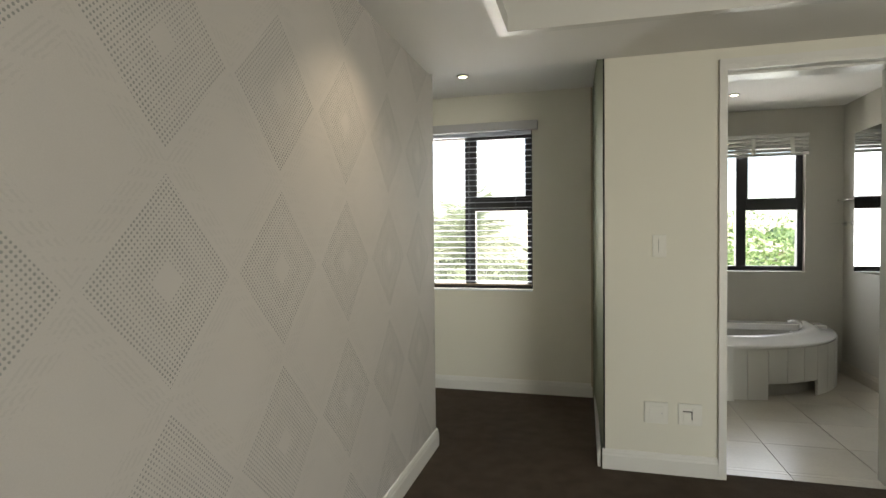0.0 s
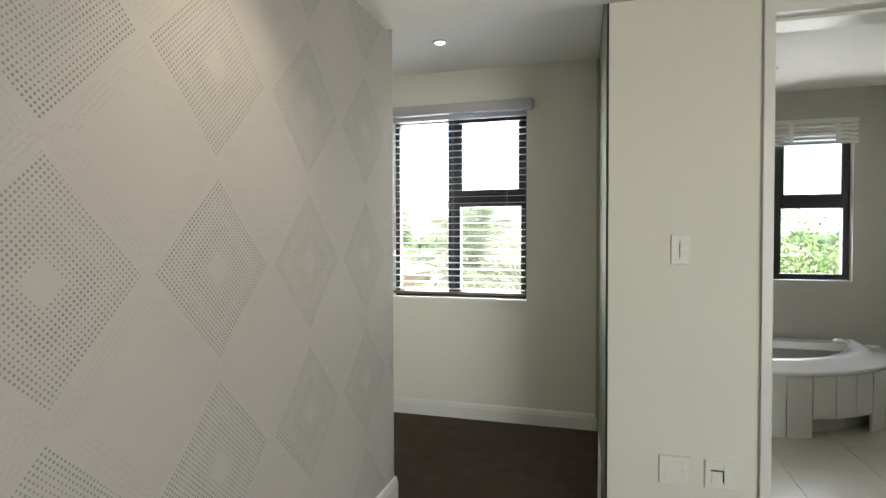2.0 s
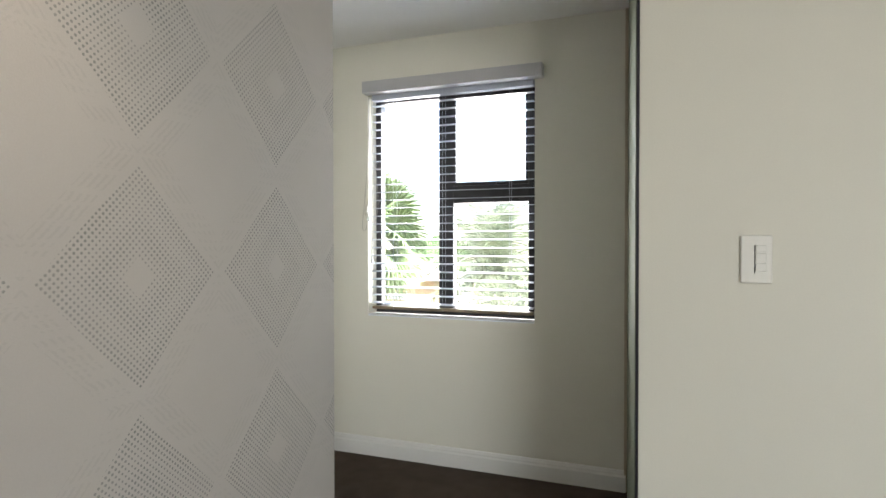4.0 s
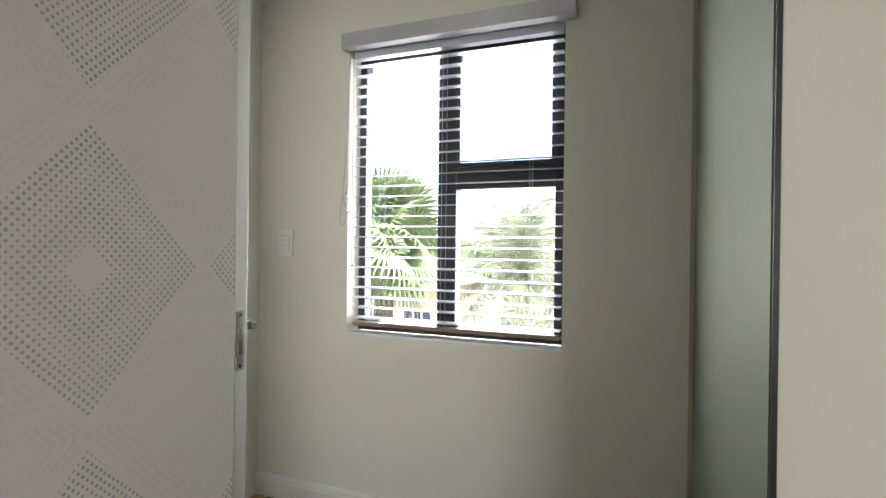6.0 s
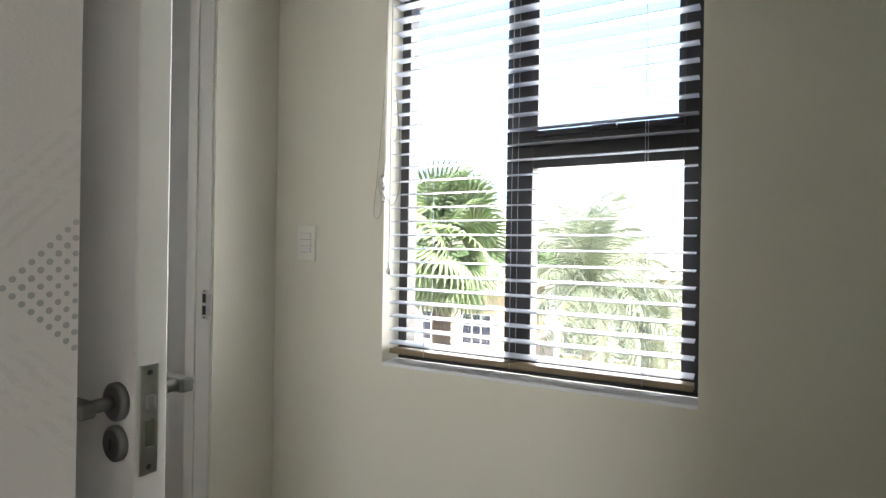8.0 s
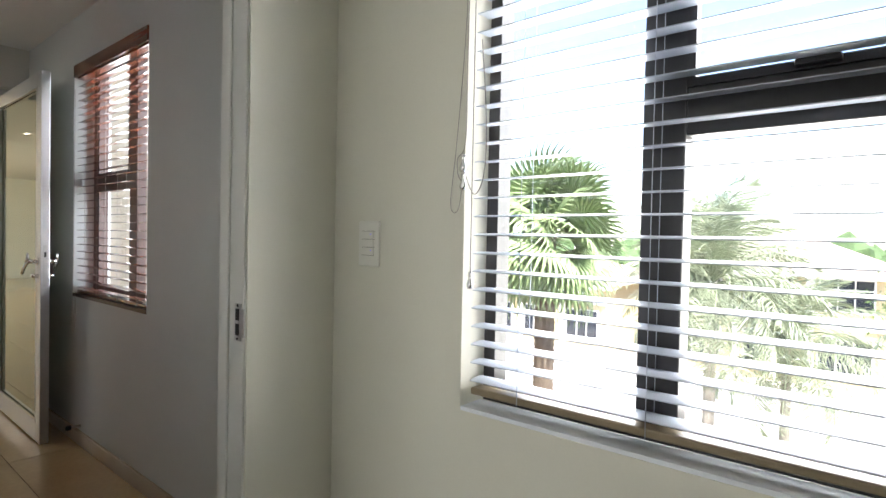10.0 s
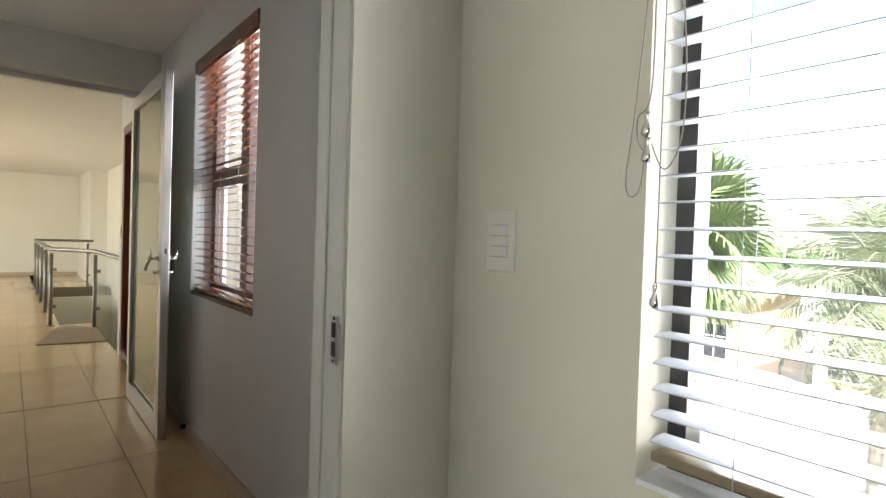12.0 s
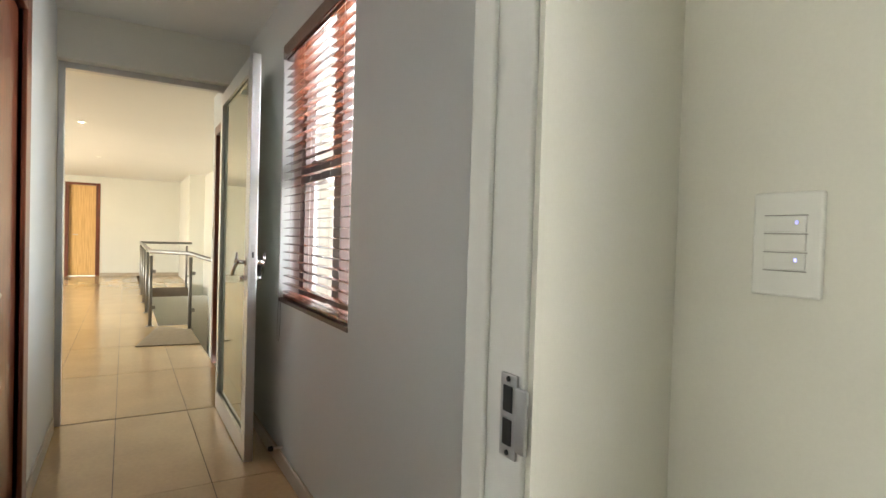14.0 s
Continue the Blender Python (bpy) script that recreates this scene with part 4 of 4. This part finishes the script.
def fan_leaf_mesh():
    """A fan palm leaf: a stalk and a folded fan of narrow blades with drooping tips."""
    bm = bmesh.new()
    tube(bm, [(0, 0, 0), (0.3, 0, 0.03), (0.55, 0, 0.02)], 0.012, 5, 0.006)
    n = 26
    for k in range(n):
        a = radians(-105 + 210 * k / (n - 1))
        L = 0.55 + 0.12 * math.cos(a)
        c, s = math.cos(a), math.sin(a)
        w = 0.026
        pts = []
        for t, ww, drop in ((0.02, 0.3, 0), (0.5, 1.0, 0.03), (0.8, 0.6, 0.11), (1.0, 0.05, 0.26)):
            r = L * t
            x, y = 0.53 + r * c, r * s
            pts.append((bm.verts.new((x - s * w * ww, y + c * w * ww, 0.02 - drop)), bm.verts.new((x, y, 0.035 - drop)), bm.verts.new((x + s * w * ww, y - c * w * ww, 0.02 - drop))))
        for p, q in zip(pts, pts[1:]):
            bm.faces.new((p[0], p[1], q[1], q[0]))
            bm.faces.new((p[1], p[2], q[2], q[1]))
    return finish("fan_leaf", bm, M_LEAF)


def frond_mesh(L, droop, material, n=44):
    """A feather palm frond: an arched rib with hanging leaflets on both sides."""
    bm = bmesh.new()
    rib = [Vector((L * t * (1 - 0.25 * t), 0, L * (0.42 * t - droop * t * t))) for t in [k / 10 for k in range(11)]]
    tube(bm, rib, 0.02, 5, 0.004)
    for k in range(4, n):
        t = k / n
        p = Vector((L * t * (1 - 0.25 * t), 0, L * (0.42 * t - droop * t * t)))
        ln = 0.42 * L * math.sin(math.pi * (0.15 + 0.8 * t)) * random.uniform(0.8, 1.1) * 0.6
        for s in (-1, 1):
            d = Vector((0.35, s * random.uniform(0.6, 0.95), random.uniform(-0.75, -0.2))).normalized() * ln
            side = Vector((0.010, 0, 0))
            m = p + d * 0.5 + Vector((0, 0, ln * 0.10))
            a = bm.verts.new(p)
            b, c = bm.verts.new(m + side), bm.verts.new(m - side)
            e = bm.verts.new(p + d)
            bm.faces.new((a, b, e, c))
    return finish("frond", bm, material)


def trunk_bm(x, y, z0, z1, r):
    bm = bmesh.new()
    prof, n = [], int((z1 - z0) / 0.09)
    for k in range(n + 1):
        t = k / n
        rr = r * (1.15 - 0.2 * t)
        prof += [(rr * 1.06, t * (z1 - z0)), (rr * 0.93, (t + 0.6 / n) * (z1 - z0))]
    return lathe(bm, (x, y, z0), prof, 14)


def palm(x, y, z0, zc, r, me, count, label, spread, scale, twist=25, bark=M_BARK):
    p = thing("palm_tree", (x, y, z0), label, "palm tree")
    part("trunk", trunk_bm(x, y, z0, zc, r), bark, p)
    for k in range(count):
        t = (k + 0.5) / count
        el = spread[0] + (spread[1] - spread[0]) * t + random.uniform(-7, 7)
        lf = new("leaf", me)
        lf.parent = p
        lf.matrix_local = Matrix.Translation((0, 0, zc - z0 - 0.05 + 0.12 * (1 - t))) @ Euler((radians(random.uniform(-twist, twist)), radians(-el), radians(137.5 * k + random.uniform(-10, 10))), "XYZ").to_matrix().to_4x4() @ Matrix.Diagonal((*[scale * random.uniform(0.85, 1.1)] * 3, 1))
    return p


FAN = fan_leaf_mesh()
FEATHER = frond_mesh(2.2, 0.62, M_LEAF2, 64)
palm(-4.1, 11.1, -4.5, 1.3, 0.16, FAN, 46, "fan palm with a shaggy brown trunk in sunlight", (84, -62), 1.22, 60, M_TRUNK)
palm(-2.6, 15.2, -4.5, 0.45, 0.11, FEATHER, 58, "tall feather palm with arching grey-green fronds", (92, -60), 1.22)
palm(1.25, 12.6, -4.5, 0.5, 0.10, FEATHER, 26, "feather palm with arching grey-green fronds", (80, -60), 0.85)
palm(-1.5, 17.0, -4.5, -0.9, 0.10, FEATHER, 44, "feather palm with arching grey-green fronds", (80, -65), 1.15)


def broad_tree(x, y, z0, h, w, count, label, leaf=0.16):
    t = thing("tree", (x, y, z0), label, "tree")
    bm = tube(bmesh.new(), [(x, y, z0), (x + 0.1, y, z0 + h * 0.3), (x - 0.1, y, z0 + h * 0.55)], 0.22, 10, 0.12)
    for k in range(7):
        a = k * 0.9
        tube(bm, [(x, y, z0 + h * 0.4), (x + w * 0.35 * math.cos(a), y + w * 0.35 * math.sin(a), z0 + h * 0.65), (x + w * 0.6 * math.cos(a + 0.3), y + w * 0.6 * math.sin(a + 0.3), z0 + h * 0.82)], 0.09, 7, 0.03)
    part("trunk", bm, M_TRUNK, t)
    rng = np.random.RandomState(int(abs(x * 7 + y)))
    clumps = [(rng.normal(0, 0.42) * w, rng.normal(0, 0.42) * w, h * (0.68 + rng.normal(0, 0.13))) for _ in range(46)]
    vs, fs = [], []
    for k in range(count):
        c = clumps[k % len(clumps)]
        p = Vector((x + c[0] + rng.normal(0, 0.16) * w, y + c[1] + rng.normal(0, 0.16) * w, z0 + c[2] + rng.normal(0, 0.07) * h))
        d = Vector(rng.normal(size=3)).normalized()
        e = d.orthogonal().normalized() * leaf * 0.45
        d = d * leaf
        i = len(vs)
        vs += [p - d * 0.5, p + e * 0.5, p + d * 0.5, p - e * 0.5]
        fs.append((i, i + 1, i + 2, i + 3))
    me = bpy.data.meshes.new("crown")
    me.from_pydata([v - Vector((x, y, z0)) for v in vs], [], fs)
    me.materials.append(M_LEAF3)
    cr = new("crown", me)
    cr.parent = t
    tagged(cr, kind="stuff")
    return t


for x, y, h, w in ((4.6, 14.5, 5.4, 2.6), (8.2, 15.5, 5.6, 2.8), (6.2, 20.0, 6.4, 3.2), (3.0, 22.0, 6.0, 2.8)):
    broad_tree(x, y, -4.5, h, w, 7000, "leafy green garden tree in full sun")


def house(x0, x1, y, z0, z1, label, bays):
    h = thing("house", ((x0 + x1) / 2, y + 4, z0), label, "house")
    part("wall", B((x0, x1, y, y + 8, z0, z1)), M_HOUSE, h)
    bm = bmesh.new()
    e = 0.5
    v = [bm.verts.new(p) for p in ((x0 - e, y - e, z1), (x1 + e, y - e, z1), (x1 + e, y + 8 + e, z1), (x0 - e, y + 8 + e, z1), (x0 + 3, y + 4, z1 + 1.5), (x1 - 3, y + 4, z1 + 1.5))]
    for q in ((0, 1, 5, 4), (1, 2, 5), (2, 3, 4, 5), (3, 0, 4), (3, 2, 1, 0)):
        bm.faces.new([v[i] for i in q])
    part("roof", bm, M_ROOF, h)
    part("fascia", B((x0 - e, x1 + e, y - e - 0.06, y - e, z1 - 0.22, z1 + 0.03)), M_TRIM, h)
    part("string_course", B((x0 - 0.04, x1 + 0.04, y - 0.08, y - 0.002, z0 + 2.45, z0 + 2.7)), M_TRIM, h)
    step = (x1 - x0) / bays
    for k in range(bays):
        cx = x0 + step * (k + 0.5)
        part("pilaster", B((x0 + step * k + 0.02, x0 + step * k + 0.32, y - 0.12, y - 0.003, z0, z1 - 0.22)), M_TRIM, h)
        for zb, zt in ((z0 + 0.5, z0 + 2.1), (z0 + 3.18, z0 + 4.4)):
            if zt > z1 - 0.25:
                continue
            w = part("window", B((cx - 0.85, cx + 0.85, y - 0.03, y - 0.002, zb, zt)), M_PANE, h)
            part("frame", B((cx - 0.92, cx - 0.85, y - 0.06, y - 0.002, zb - 0.06, zt + 0.06), (cx + 0.85, cx + 0.92, y - 0.06, y - 0.002, zb - 0.06, zt + 0.06), (cx - 0.85, cx + 0.85, y - 0.06, y - 0.002, zb - 0.06, zb), (cx - 0.85, cx + 0.85, y - 0.06, y - 0.002, zt, zt + 0.06), (cx - 0.3, cx - 0.25, y - 0.05, y - 0.031, zb, zt), (cx + 0.25, cx + 0.3, y - 0.05, y - 0.031, zb, zt), (cx - 0.85, cx + 0.85, y - 0.05, y - 0.031, (zb + zt) / 2 + 0.2, (zb + zt) / 2 + 0.25)), M_TRIM, w)


house(-7.9, 0.2, 30.0, -4.5, 0.2, "yellow plastered two-storey house with white trim", 3)
house(-24.0, -11.0, 30.0, -4.5, -1.0, "low yellow plastered house with white pilasters", 5)
house(3.0, 14.0, 42.0, -4.5, 0.2, "yellow plastered house behind green garden trees", 4)
# unseen wall, added on top to keep the sun off the stair tower
structure("wall_sun_blocker", B((-6.36, 1.0, W, W + 0.2, 2.751, 5.6)), M_TOWER, "added cream wall above the corridor that shades the stair tower", "wall")
structure("wall_stair_tower", B((-6.56, -6.36, 5.502, 10.0, -4.5, 3.6)), M_TOWER, "cream rendered outside wall of the stair tower", "wall")
bm = bmesh.new()
rng = np.random.RandomState(3)
for k in range(260):
    x, y = rng.uniform(-120, 90), rng.uniform(75, 130)
    r = rng.uniform(1.5, 3.5)
    c = Vector((x, y, -4.5 + r * 1.2))
    res = bmesh.ops.create_icosphere(bm, subdivisions=2, radius=r)
    for v in res["verts"]:
        v.co *= 0.75 + 0.5 * noise.noise(v.co * 0.9 + c)
        v.co += c
single("far_trees", bm, M_HEDGE, "hazy line of far green trees", "trees", kind="stuff")
wl = thing("garden_wall", (-8, 22, -4.5), "white garden wall with square piers", "garden wall")
part("wall", B((-26, 3, 22.0, 22.2, -4.5, -3.3)), M_TRIM, wl)
part("coping", B((-26, 3, 21.95, 22.25, -3.3, -3.2)), M_TRIM, wl)
for k in range(10):
    part("pier", B((-26 + 3 * k, -25.6 + 3 * k, 21.9, 22.3, -4.5, -3.0)), M_TRIM, wl)

# ---- floor tiles, one by one ----


def tile_mesh(name, w, d, material):
    bm = B((-w / 2, w / 2, -d / 2, d / 2, -0.0039, 0.0))
    return finish(name, bm, material)


def random_tint(m, amount):
    """Let each piece differ a little in tone."""
    n, l = m.node_tree.nodes, m.node_tree.links
    b = n["Principled BSDF"]
    src = b.inputs["Base Color"].links[0].from_socket
    info, mul, hsv = n.new("ShaderNodeObjectInfo"), n.new("ShaderNodeMapRange"), n.new("ShaderNodeHueSaturation")
    mul.inputs["To Min"].default_value, mul.inputs["To Max"].default_value = 1 - amount, 1 + amount
    l.new(info.outputs["Random"], mul.inputs["Value"])
    l.new(mul.outputs[0], hsv.inputs["Value"])
    l.new(src, hsv.inputs["Color"])
    l.new(hsv.outputs[0], b.inputs["Base Color"])


random_tint(M_TILE, 0.06)
random_tint(M_BTILE, 0.05)


def lay(parent, name, x0, x1, y0, y1, px, py, ox, oy, material, keep):
    full = tile_mesh(name, px - 0.004, py - 0.004, material)
    i0, i1 = math.floor((x0 - ox) / px), math.ceil((x1 - ox) / px)
    j0, j1 = math.floor((y0 - oy) / py), math.ceil((y1 - oy) / py)
    for i in range(i0, i1):
        for j in range(j0, j1):
            a, b = max(x0, ox + i * px), min(x1, ox + (i + 1) * px)
            c, d = max(y0, oy + j * py), min(y1, oy + (j + 1) * py)
            if b - a < 0.02 or d - c < 0.02 or not keep((a + b) / 2, (c + d) / 2):
                continue
            whole = abs(b - a - px) < 1e-4 and abs(d - c - py) < 1e-4
            ob = new(name, full if whole else tile_mesh(name, b - a - 0.004, d - c - 0.004, material))
            ob.location = ((a + b) / 2, (c + d) / 2, 0)
            ob.parent = parent


lay(bpy.data.objects["floor_corridor"], "tile", -4.7, XF, 3.0, W, 1.24, 0.42, -4.715, 3.705, M_TILE, lambda x, y: True)
lay(bpy.data.objects["floor_corridor"], "tile", -17.0, -4.7, 1.6, W - 0.001, 1.24, 0.42, -4.715, 3.705, M_TILE, lambda x, y: x > -8.0 or y < 4.0)
lay(bpy.data.objects["floor_corridor"], "tile", -17.0, -13.6, 4.02, 5.02, 1.24, 0.42, -4.715, 3.705, M_TILE, lambda x, y: True)
lay(bpy.data.objects["floor_corridor"], "tile", -17.0, -4.7, -1.35, 1.6, 1.24, 0.84, -4.715, 3.705, M_TILE, lambda x, y: True)
lay(bpy.data.objects["floor_bathroom"], "tile", XL, XR, PY + 0.165, YB, 0.45, 0.45, 1.748, 3.74, M_BTILE, lambda x, y: True)
lay(bpy.data.objects["floor_bathroom"], "tile", 1.412, 2.168, PY + 0.06, PY + 0.165, 0.45, 0.45, 1.748, 3.74, M_BTILE, lambda x, y: True)
